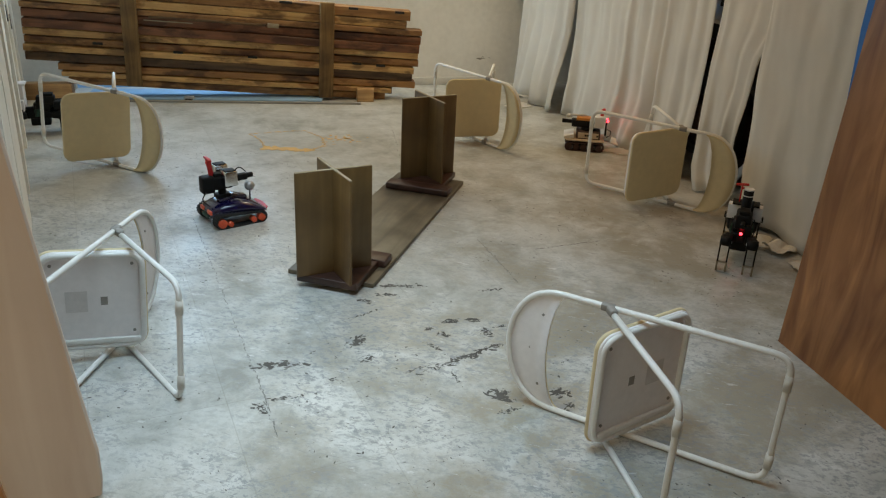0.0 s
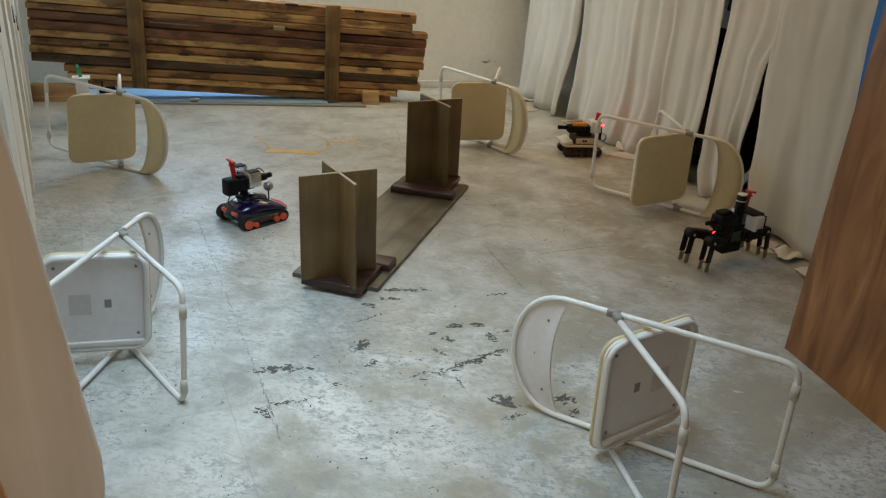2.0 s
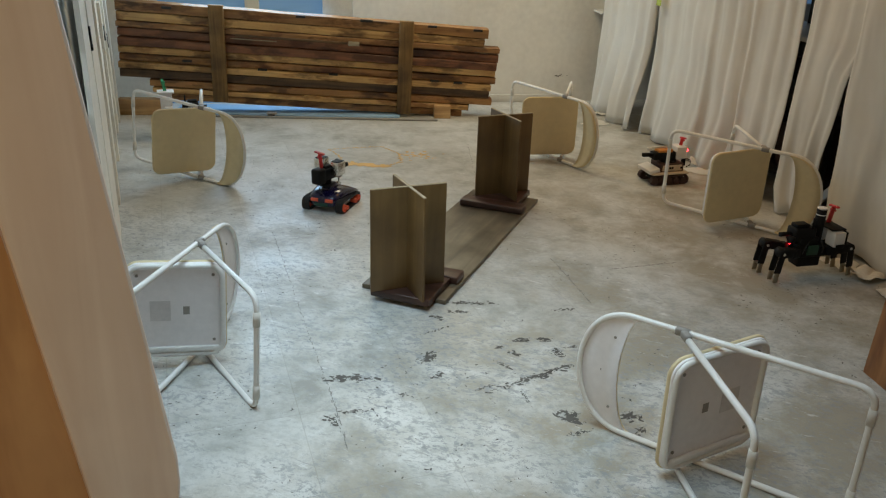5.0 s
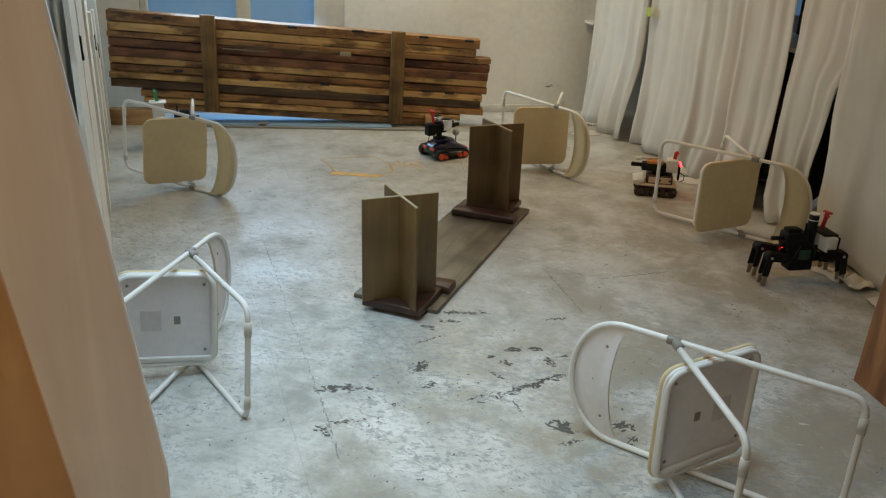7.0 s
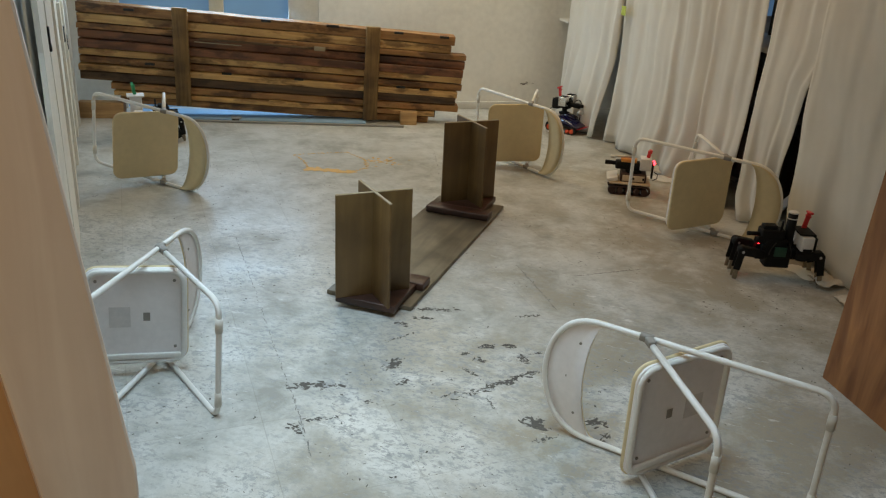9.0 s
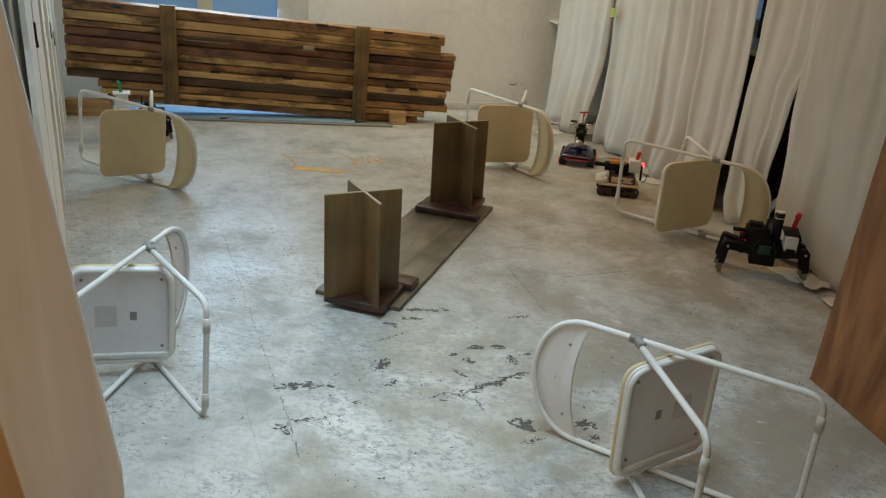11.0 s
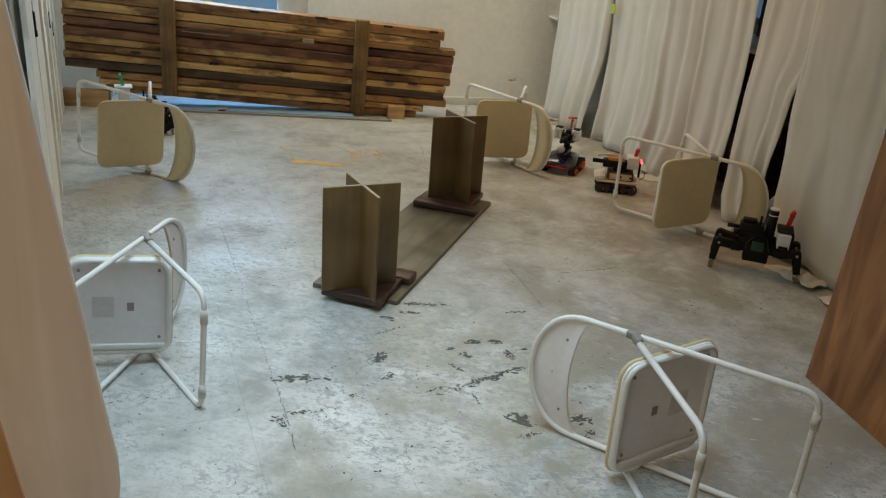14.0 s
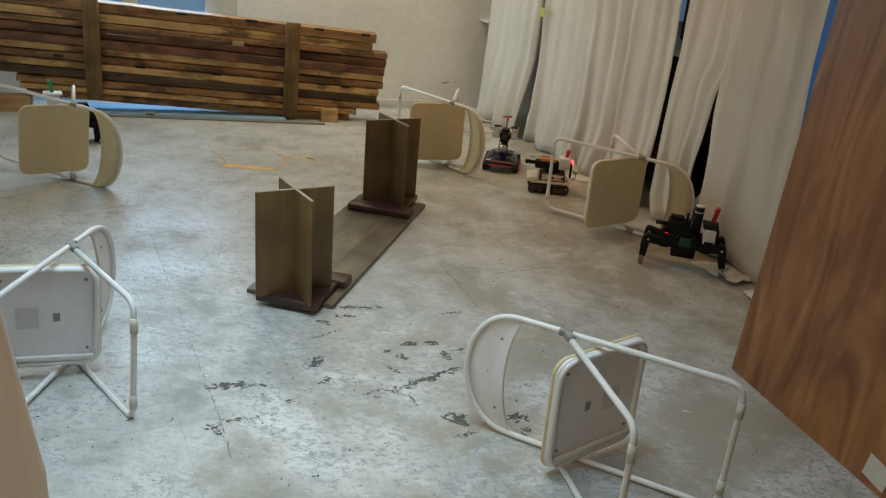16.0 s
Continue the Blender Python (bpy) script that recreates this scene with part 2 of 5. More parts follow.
M_SLATM = wood("brown_reclaimed_timber", (0.52, 0.28, 0.10), (0.25, 0.12, 0.042), 0, 1.0, 0.55, 0.15, stains=0.35, burn=0.8)
M_SLATR = wood("red_brown_reclaimed_timber", (0.34, 0.14, 0.06), (0.15, 0.06, 0.028), 0, 1.0, 0.5, 0.1, stains=0.3, burn=0.7)
M_SLATD = wood("dark_reclaimed_timber", (0.22, 0.13, 0.06), (0.07, 0.04, 0.02), 0, 1.0, 0.6, 0.2, stains=0.3, burn=0.6)
M_POST = wood("stained_post_timber", (0.34, 0.20, 0.062), (0.14, 0.075, 0.025), 2, 1.0, 0.6)
M_BLOCK = wood("raw_timber_block", (0.72, 0.47, 0.22), (0.48, 0.28, 0.12), 0, stains=0.35)
M_PLY = wood("varnished_plywood", (0.50, 0.225, 0.078), (0.20, 0.072, 0.022), 2, 0.5, 0.40, grain=7, stains=0.35, swirl=3.0)
M_PALEPLY = wood("pale_plywood", (0.88, 0.73, 0.60), (0.76, 0.59, 0.46), 2, 0.5, 0.6, grain=13, stains=0.10)
M_OPLY = wood("orange_plywood", (0.68, 0.38, 0.16), (0.46, 0.22, 0.08), 2, 0.5, 0.5, grain=12, stains=0.15)
M_TABLE = wood("grey_brown_stained_board", (0.195, 0.115, 0.038), (0.13, 0.073, 0.023), 2, 0.8, 0.5, grain=14, stains=0.5)
M_TOP = wood("grey_brown_table_top", (0.24, 0.20, 0.13), (0.12, 0.095, 0.06), 1, 0.8, 0.42, grain=14)
M_CLEAT = wood("dark_red_brown_cleat", (0.10, 0.045, 0.028), (0.05, 0.022, 0.015), 0, 1.0, 0.4)
M_EDGE = plain("raw_board_edge", (0.42, 0.34, 0.22), 0.7)
M_CLOTH = cloth_material("white_muslin", (0.90, 0.88, 0.82))
M_PAPER = plain("crumpled_white_paper", (0.72, 0.68, 0.60), 0.85)
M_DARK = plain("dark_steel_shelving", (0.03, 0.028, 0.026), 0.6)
M_BLUEREFLECT = plain("pale_blue_reflection", (0.30, 0.48, 0.68), 0.5, vary=0.2, scale=6)
M_TAPE = plain("blue_tape", (0.02, 0.16, 0.50), 0.5)
M_PANE = glow("blue_lit_pane", (0.16, 0.31, 0.53), 0.30)
M_JOINT = plain("dirt_in_joints", (0.27, 0.26, 0.24), 0.9, vary=0.35, scale=30)
M_CHIP = plain("bare_dark_concrete", (0.12, 0.11, 0.095), 0.85, vary=0.4, scale=30)
M_OCHRE = plain("ochre_filler", (0.74, 0.47, 0.17), 0.8, vary=0.25, scale=30)
M_BOARD = plain("cream_wallboard", (0.88, 0.84, 0.74), 0.75, vary=0.16, scale=9)
M_SCUFF = plain("dark_scuff", (0.12, 0.10, 0.08), 0.8)
M_YELLOW = plain("yellow_plastic", (0.55, 0.40, 0.04), 0.5)

# ---------------------------------------------------------------- mesh helpers


class Shape:
    """Collects vertices and faces, then links them as one mesh object."""

    def __init__(self):
        self.v, self.f, self.s = [], [], []

    def add(self, verts, faces, m=None, smooth=False):
        n = len(self.v)
        self.v += [tuple(m @ Vector(p)) if m else tuple(p) for p in verts]
        self.f += [tuple(i + n for i in q) for q in faces]
        self.s += [smooth] * len(faces)
        return self

    def box(self, c, size, rot=(0, 0, 0), bevel=0.0):
        m = pose(*c, *rot)
        x, y, z = (s / 2 for s in size)
        b = min(bevel, x * 0.45, y * 0.45, z * 0.45)
        if b <= 0:
            vs = [(i, j, k) for k in (-z, z) for j in (-y, y) for i in (-x, x)]
            return self.add(vs, [(0, 2, 3, 1), (4, 5, 7, 6), (0, 1, 5, 4), (2, 6, 7, 3), (0, 4, 6, 2), (1, 3, 7, 5)], m)
        bm = bmesh.new()
        bmesh.ops.create_cube(bm, size=1.0, matrix=Matrix.Diagonal((2 * x, 2 * y, 2 * z, 1)))
        bmesh.ops.bevel(bm, geom=list(bm.edges), offset=b, segments=2, affect="EDGES", profile=0.5)
        bm.verts.index_update()
        self.add([v.co[:] for v in bm.verts], [[v.index for v in q.verts] for q in bm.faces], m, True)
        bm.free()
        return self

    def tube(self, pts, r, n=10, closed=False, caps=True):
        pts = [Vector(p) for p in pts]
        k = len(pts)
        rings, prev = [], None
        for i, p in enumerate(pts):
            a = pts[i - 1] if (i or closed) else p
            b = pts[(i + 1) % k] if (i < k - 1 or closed) else p
            d = (b - a).normalized()
            if prev is None:
                up = Vector((0, 0, 1)) if abs(d.z) < 0.9 else Vector((1, 0, 0))
                side = d.cross(up).normalized()
            else:
                side = (prev - d * prev.dot(d)).normalized()
            prev = side
            oth = d.cross(side)
            rr = r[i] if isinstance(r, (list, tuple)) else r
            rings.append([p + (side * math.cos(6.28319 * j / n) + oth * math.sin(6.28319 * j / n)) * rr for j in range(n)])
        vs = [q for ring in rings for q in ring]
        fs = []
        for i in range(k if closed else k - 1):
            i2 = (i + 1) % k
            fs += [(i * n + j, i * n + (j + 1) % n, i2 * n + (j + 1) % n, i2 * n + j) for j in range(n)]
        self.add(vs, fs, None, True)
        if caps and not closed:
            base = len(self.v) - len(vs)
            self.f += [tuple(base + j for j in reversed(range(n))), tuple(base + (k - 1) * n + j for j in range(n))]
            self.s += [False, False]
        return self

    def cyl(self, a, b, r, n=16, r2=None):
        return self.tube([a, b], [r, r if r2 is None else r2], n)

    def ball(self, c, r, n=14, squash=(1, 1, 1)):
        vs, fs = [], []
        for i in range(n + 1):
            th = math.pi * i / n
            for j in range(2 * n):
                ph = math.pi * j / n
                vs.append((c[0] + r * squash[0] * math.sin(th) * math.cos(ph), c[1] + r * squash[1] * math.sin(th) * math.sin(ph), c[2] + r * squash[2] * math.cos(th)))
        for i in range(n):
            fs += [(i * 2 * n + j, (i + 1) * 2 * n + j, (i + 1) * 2 * n + (j + 1) % (2 * n), i * 2 * n + (j + 1) % (2 * n)) for j in range(2 * n)]
        return self.add(vs, fs, None, True)

    def prism(self, outline, z0, z1, m=None):
        """An upright prism on a plan outline (counter-clockwise)."""
        n = len(outline)
        vs = [(x, y, z0) for x, y in outline] + [(x, y, z1) for x, y in outline]
        fs = [tuple(reversed(range(n))), tuple(range(n, 2 * n))] + [(i, (i + 1) % n, n + (i + 1) % n, n + i) for i in range(n)]
        return self.add(vs, fs, m)

    def mesh(self, name, mat):
        me = bpy.data.meshes.new(name)
        me.from_pydata(self.v, [], self.f)
        me.polygons.foreach_set("use_smooth", self.s)
        me.materials.append(mat)
        me.update()
        return me

    def link(self, name, mat, parent=None, label=""):
        ob = new(name, self.mesh(name, mat))
        ob.parent = parent
        if label:
            ob["label"] = label
        return ob


def part(name, shape, mat, parent, label=""):
    return shape.link(name, mat, parent, label)


def thing(name, m, label, category, group="", kind=""):
    ob = new(name)
    ob.empty_display_size = 0.1
    ob.matrix_basis = m
    return tagged(ob, label, category, group, kind)


def structure(name, shape, mat, label, category):
    return tagged(shape.link(name, mat), label, category, "", "structure")


def along(p, q):
    d = Vector((q[0] - p[0], q[1] - p[1]))
    return d.length, math.degrees(math.atan2(d.y, d.x))


# ---------------------------------------------------------------- the room
C0, C1, C2, C3, C4, C5, C6 = (-4.06, 2.30), (2.3, 6.22), (4.7, 2.8), (5.2, -5.5), (-4.6, -6.0), (-2.9, -2.2), (-1.2, -0.86)
H = 3.0
sh = Shape()
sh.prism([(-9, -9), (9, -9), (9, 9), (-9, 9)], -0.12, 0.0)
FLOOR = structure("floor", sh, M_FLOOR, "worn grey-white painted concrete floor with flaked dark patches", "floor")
sh = Shape()
sh.prism([(-9, -9), (9, -9), (9, 9), (-9, 9)], H, H + 0.15)
structure("ceiling", sh, M_CEIL, "plain pale painted ceiling", "ceiling")


def wall_run(name, p, q, mat, label, z0=0.0, z1=H, thick=0.12):
    """A wall whose room face runs from p to q with its thickness to the left of that way."""
    n, a = along(p, q)
    s = Shape().box((n / 2, thick / 2, (z0 + z1) / 2), (n, thick, z1 - z0))
    ob = structure(name, s, mat, label, "wall")
    ob.matrix_basis = pose(p[0], p[1], 0, 0, 0, a)
    return ob


BL, BA = along(C0, C1)
e1 = Vector((math.cos(radians(BA)), math.sin(radians(BA))))


def back(d):
    return (C0[0] + e1.x * d, C0[1] + e1.y * d)


# the back wall, open where the blue-lit double window stands
W0, W1 = 0.42, 2.12
wall_run("wall_north_1", C0, back(W0), M_WALL, "white painted wall beside the blue window")
V0, V1 = 5.55, 7.0
wall_run("wall_north_2", back(W1), back(V0), M_WALL, "scuffed white painted wall")
wall_run("wall_north_4", back(V1), C1, M_WALL, "white painted wall in the corner behind the drapes")
wall_run("wall_north_5", back(V0), back(V1), M_WALL, "white painted wall under the side window", 0.0, 0.85)
wall_run("wall_north_6", back(V0), back(V1), M_WALL, "white painted wall over the side window", 2.05, H)
wall_run("wall_north_3", back(W0), back(W1), M_WALL, "white painted wall over the window", 2.15, H)
wall_run("wall_east", C1, C2, M_GREYWALL, "dull grey wall behind the curtains")
# out of view, added to close the room; grey to bounce less light
wall_run("wall_south_east", C2, C3, M_GREYWALL, "unseen grey wall added to close the room")
wall_run("wall_south", C3, C4, M_GREYWALL, "unseen grey wall added to close the room")
wall_run("wall_south_west", C4, C5, M_GREYWALL, "unseen grey wall added to close the room")
wall_run("wall_west_2", C5, C6, M_WALL, "plain white wall")
wall_run("wall_west_1", C6, C0, M_WALL, "off-white painted wall with hung tools")

window = thing("window_1", pose(*back(W0), 0, 0, 0, BA), "tall white-framed double window glowing blue", "window", "", "structure")
WW = W1 - W0
part("window_frame", Shape().box((0.03, 0.06, 1.075), (0.06, 0.10, 2.15), bevel=0.005), M_WHITE, window)
part("window_frame", Shape().box((WW - 0.13, 0.06, 1.075), (0.26, 0.10, 2.15), bevel=0.005), M_WHITE, window)
part("mullion", Shape().box((0.84, 0.06, 1.055), (0.12, 0.09, 2.11), bevel=0.005), M_WHITE, window)
part("window_head", Shape().box((WW / 2 - 0.1, 0.06, 2.12), (WW - 0.32, 0.09, 0.06), bevel=0.004), M_WHITE, window)
part("pane", Shape().box((0.42, 0.07, 1.04), (0.72, 0.012, 2.08)), M_PANE, window, "blue-lit frosted pane")
part("pane", Shape().box((1.17, 0.07, 1.04), (0.54, 0.012, 2.08)), M_PANE, window, "blue-lit frosted pane")
part("glazing_bar", Shape().box((0.46, 0.05, 1.05), (0.62, 0.03, 0.05), bevel=0.004), M_WHITE, window)
side = thing("window_2", pose(*back(V0), 0, 0, 0, BA), "white-framed window glowing blue behind the drapes", "window", "", "structure")
VW = V1 - V0
for x in (0.03, VW - 0.03):
    part("window_frame", Shape().box((x, 0.06, 1.45), (0.06, 0.10, 1.2), bevel=0.005), M_WHITE, side)
for z in (0.88, 2.02):
    part("window_rail", Shape().box((VW / 2, 0.06, z), (VW - 0.12, 0.09, 0.06), bevel=0.005), M_WHITE, side)
part("pane", Shape().box((VW / 2, 0.07, 1.45), (VW - 0.12, 0.012, 1.08)), M_PANE, side, "blue-lit frosted pane")
structure("wall_plinth", Shape().box((0, 0, 0), (1.9, 0.02, 0.07), bevel=0.004), M_WHITE, "low white skirting on the back wall", "skirting").matrix_basis = pose(*back(W1 + 1.0), 0.035, 0, 0, BA) @ pose(0, -0.012, 0)

# ---------------------------------------------------------------- curtains and what stands behind them
P0, P1 = Vector((-0.2, 4.35)), Vector((1.9, 1.4))
CU = (P1 - P0).normalized()
CN = Vector((CU.y, -CU.x))      # away from the room is -CN
TOPZ = 2.75


def drape(name, left, right, folds, seed, label, depth=0.035, push=0.0, flare=0.05, hem=0.02):
    """A hanging cloth between two edges, each a list of (place along the curtain line, height) from the top to the floor."""
    rnd = random.Random(seed)
    nu, nv = folds * 12, 40
    ph = [rnd.uniform(0, 6.28) for _ in range(4)]

    def edge(pts, v):
        z = TOPZ * (1 - v) + 0.005 * v
        for (s0, z0), (s1, z1) in zip(pts, pts[1:]):
            if z <= z0 + 1e-6 and z >= z1 - 1e-6:
                k = (z0 - z) / max(z0 - z1, 1e-6)
                return s0 + (s1 - s0) * k, z
        return pts[-1][0], z
    vs, fs = [], []
    for j in range(nv + 1):
        v = j / nv
        a, z = edge(left, v)
        b, _ = edge(right, v)
        for i in range(nu + 1):
            u = i / nu
            s = a + (b - a) * u
            # folds drift in width across the cloth, gather at the top and spread below
            uu = u + 0.10 * noise.noise(Vector((u * 2.3, seed, 0.4 * v))) + 0.03 * noise.noise(Vector((u * 7, seed + 5, 0.6 * v)))
            w = 6.283 * folds * uu
            amp = depth * (0.6 + 0.6 * v) * (0.25 + 1.5 * abs(noise.noise(Vector((u * folds * 0.55 + seed, v * 0.7, 3)))))
            o = amp * (math.sin(w + ph[0] + 0.9 * v) + 0.45 * math.sin(1.73 * w + ph[2] + 1.8 * v) * (1 - 0.4 * v) + 0.22 * math.sin(3.1 * w + ph[3]) * (1 - v))
            o += 0.06 * noise.noise(Vector((s * 1.6 + seed, z * 0.5, 7))) * min(1.0, depth * 40)
            o += push + flare * max(0, v - 0.75) * 4 * (0.5 + 0.5 * math.sin(w * 0.5 + ph[3]))
            o += 0.014 * noise.noise(Vector((s * 4 + seed + z * 1.5, z * 2.2, 0))) + 0.005 * noise.noise(Vector((s * 17 + z * 5 + seed, z * 6, 1)))
            p = P0 + CU * s + CN * o
            zz = z + hem * max(0.0, v - 0.7) / 0.3 * (0.5 + 0.5 * math.sin(w * 0.31 + ph[1]) + 0.35 * abs(math.sin(w * 0.5 + ph[2])))
            vs.append((p.x, p.y, zz))
    for j in range(nv):
        fs += [(j * (nu + 1) + i, j * (nu + 1) + i + 1, (j + 1) * (nu + 1) + i + 1, (j + 1) * (nu + 1) + i) for i in range(nu)]
    ob = Shape().add(vs, fs, None, True).link(name, M_CLOTH)
    mod = ob.modifiers.new("thickness", "SOLIDIFY")
    mod.thickness = 0.002
    return tagged(ob, label, "curtain", "white drapes along the side of the room")


drape("curtain", [(0.06, TOPZ), (0.01, 1.0), (-0.02, 0)], [(0.95, TOPZ), (0.93, 0.85), (0.89, 0.45), (0.84, 0)], 5, 3, "narrow white muslin drape hanging to the floor beside the wall", 0.03, 0.05, 0.11, 0.012)
drape("curtain", [(0.84, TOPZ), (0.90, 0.6), (0.93, 0.3), (0.90, 0)], [(2.64, TOPZ), (2.655, 0.9), (2.645, 0.38), (2.50, 0)], 11, 7, "wide gathered white muslin drape with long folds", 0.017, 0.0, 0.06, 0.008)
drape("curtain", [(2.72, TOPZ), (2.70, 0.8), (2.73, 0.15), (2.80, 0)], [(3.29, TOPZ), (3.215, 1.05), (3.135, 0.90), (3.07, 0.42), (3.07, 0)], 4, 12, "single white drape parted from its neighbours", 0.012, 0.0, 0.05, 0.02)
drape("curtain", [(3.18, TOPZ), (3.165, 0.9), (3.20, 0.28), (3.24, 0)], [(4.7, TOPZ), (4.7, 0)], 9, 21, "smooth white muslin drape beside the plywood sheet", 0.006, 0.035, 0.05, 0.02)

rail = thing("curtain_rail", pose(0, 0, 0), "thin steel curtain rail above the white drapes", "curtain rail")
a, b = P0 - CU * 0.15, P0 + CU * 4.8
part("rod", Shape().cyl((a.x, a.y, TOPZ + 0.02), (b.x, b.y, TOPZ + 0.02), 0.012, 10), M_METAL, rail)
for s in (0.0, 2.3, 4.6):
    q = P0 + CU * s
    part("bracket", Shape().cyl((q.x, q.y, TOPZ + 0.02), (q.x, q.y, H), 0.008, 8), M_METAL, rail)

# shelving behind the drapes
rk = thing("storage_rack", pose(P0.x, P0.y, 0, 0, 0, math.degrees(math.atan2(CU.y, CU.x))), "dark steel storage rack with white shelves behind the drapes", "rack")
for x in (0.55, 1.75, 2.72, 3.7):
    for y in (0.28, 0.75):
        part("post", Shape().box((x, y, 1.1), (0.045, 0.045, 2.2), bevel=0.004), M_DARK, rk)
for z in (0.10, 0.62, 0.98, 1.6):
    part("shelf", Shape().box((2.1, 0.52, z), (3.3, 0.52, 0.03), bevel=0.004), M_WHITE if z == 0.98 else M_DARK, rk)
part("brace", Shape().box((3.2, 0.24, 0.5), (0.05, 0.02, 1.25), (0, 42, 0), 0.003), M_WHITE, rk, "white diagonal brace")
# added dark sheet that keeps the gaps between the drapes black
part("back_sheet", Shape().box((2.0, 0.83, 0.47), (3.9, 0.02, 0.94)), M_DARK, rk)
rnd = random.Random(5)
for i in range(14):
    x = 0.7 + i * 0.225
    w, h = rnd.uniform(0.12, 0.2), rnd.uniform(0.14, 0.3)
    z = rnd.choice((0.115, 0.635))
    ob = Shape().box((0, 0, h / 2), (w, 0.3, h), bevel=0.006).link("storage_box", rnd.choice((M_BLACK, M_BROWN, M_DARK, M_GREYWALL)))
    ob.matrix_basis = rk.matrix_basis @ pose(x, 0.48, z)
    tagged(ob, "dark storage box on the rack behind the drapes", "box", "boxes on the rack")
ledge = Shape().box((0, 0, 0), (0.42, 0.22, 0.02), bevel=0.004).link("wall_shelf", M_WHITE)
ledge.matrix_basis = pose(*back(4.53), 0.835, 0, 0, BA) @ pose(0, -0.11, 0)
tagged(ledge, "small white wall shelf beside the drapes", "shelf")


scuff = Shape()
rnd = random.Random(8)
for _ in range(11):
    scuff.box((rnd.gauss(0, 0.03), 0, rnd.gauss(0, 0.004)), (rnd.uniform(0.006, 0.03), 0.002, rnd.uniform(0.002, 0.006)), (0, rnd.uniform(-8, 8), 0))
scuff = scuff.link("wall_scuff", M_SCUFF)
scuff.matrix_basis = pose(*back(4.05), 0.24, 0, 0, BA) @ pose(0, -0.002, 0)
tagged(scuff, "short dark scuff low on the white wall", "scuff mark", "", "stuff")


def paper(name, x, y, r, seed, z=0.004):
    """A crumpled sheet lying on the floor."""
    rnd = random.Random(seed)
    n = 16
    vs = []
    for j in range(n + 1):
        for i in range(n + 1):
            px, py = (i / n - 0.5) * r * 2, (j / n - 0.5) * r * 1.3
            wob = 1 + 0.18 * noise.noise(Vector((px * 14 + seed, py * 14, 1)))
            lift = 0.05 * abs(noise.noise(Vector((px * 11, py * 11 + seed, 4)))) + 0.012 * abs(noise.noise(Vector((px * 34, py * 34, seed)))) + 0.02 * (i / n) ** 2
            vs.append((px * wob, py * wob, z + lift))
    fs = [(j * (n + 1) + i, j * (n + 1) + i + 1, (j + 1) * (n + 1) + i + 1, (j + 1) * (n + 1) + i) for j in range(n) for i in range(n)]
    ob = Shape().add(vs, fs, None, True).link(name, M_PAPER)
    ob.matrix_basis = pose(x, y, 0, 0, 0, rnd.uniform(0, 360))
    ob.modifiers.new("thickness", "SOLIDIFY").thickness = 0.0015
    return tagged(ob, "crumpled offcut of white paper lying on the floor", "paper", "scraps along the drapes")


for i, (x, y, r) in enumerate([(0.92, 2.86, 0.13), (0.72, 3.02, 0.08), (1.86, 1.22, 0.10), (1.98, 1.02, 0.09), (2.08, 0.86, 0.07), (-0.12, 4.12, 0.09)]):
    paper("paper_scrap", x, y, r, 40 + i)

HEAPS = [(-0.10, 3.74, 0.11, 0.035), (0.67, 3.17, 0.10, 0.07), (0.88, 2.74, 0.13, 0.022), (1.74, 1.34, 0.11, 0.02)]


def fallen_cloth(x, y, r, h, seed, squash=0.7):
    """A crumpled heap of muslin on the floor."""
    rnd = random.Random(seed)
    n, m = 26, 11
    ph = [rnd.uniform(0, 6.28) for _ in range(3)]
    vs = [(0, 0, h)]
    for j in range(1, m + 1):
        for i in range(n):
            t = 6.28319 * i / n
            k = j / m
            rr = r * k * (1 + 0.22 * math.sin(3 * t + ph[0]) + 0.12 * math.sin(5 * t + ph[1]))
            px, py = rr * math.cos(t), squash * rr * math.sin(t)
            ridge = abs(noise.noise(Vector((px * 16 + seed, py * 16, 2)))) + 0.5 * abs(noise.noise(Vector((px * 38, py * 38, seed))))
            vs.append((px, py, 0.003 + h * (1 - k ** 2) * (0.35 + 1.1 * ridge)))
    fs = [(0, 1 + i, 1 + (i + 1) % n) for i in range(n)]
    fs += [(1 + (j - 1) * n + i, 1 + j * n + i, 1 + j * n + (i + 1) % n, 1 + (j - 1) * n + (i + 1) % n) for j in range(1, m) for i in range(n)]
    ob = Shape().add(vs, fs, None, True).link("fallen_cloth", M_CLOTH)
    ob.matrix_basis = pose(x, y, 0, 0, 0, rnd.uniform(0, 360))
    ob.modifiers.new("thickness", "SOLIDIFY").thickness = 0.002
    return tagged(ob, "crumpled heap of white muslin on the floor by the drapes", "cloth", "heaps of cloth along the drapes")


for k, row in enumerate(HEAPS):
    fallen_cloth(*row, 90 + k)

tag = Shape().box((0, 0, 0), (0.07, 0.004, 0.07), bevel=0.001).link("paper_tag", plain("lime_paper", (0.45, 0.55, 0.10), 0.7))
q = P0 + CU * 0.98 + CN * 0.05
tag.matrix_basis = pose(q.x, q.y, 1.06, 0, 0, math.degrees(math.atan2(CU.y, CU.x)))
tagged(tag, "small lime green paper tag pinned on the drape", "tag")

# ---------------------------------------------------------------- plywood sheets at the near sides
def upright(outline, y0, y1):
    """A flat board standing in the xz plane, cut to an outline."""
    n = len(outline)
    vs = [(x, y0, z) for x, z in outline] + [(x, y1, z) for x, z in outline]
    fs = [tuple(range(n)), tuple(reversed(range(n, 2 * n)))] + [(i, n + i, n + (i + 1) % n, (i + 1) % n) for i in range(n)]
    return Shape().add(vs, fs)


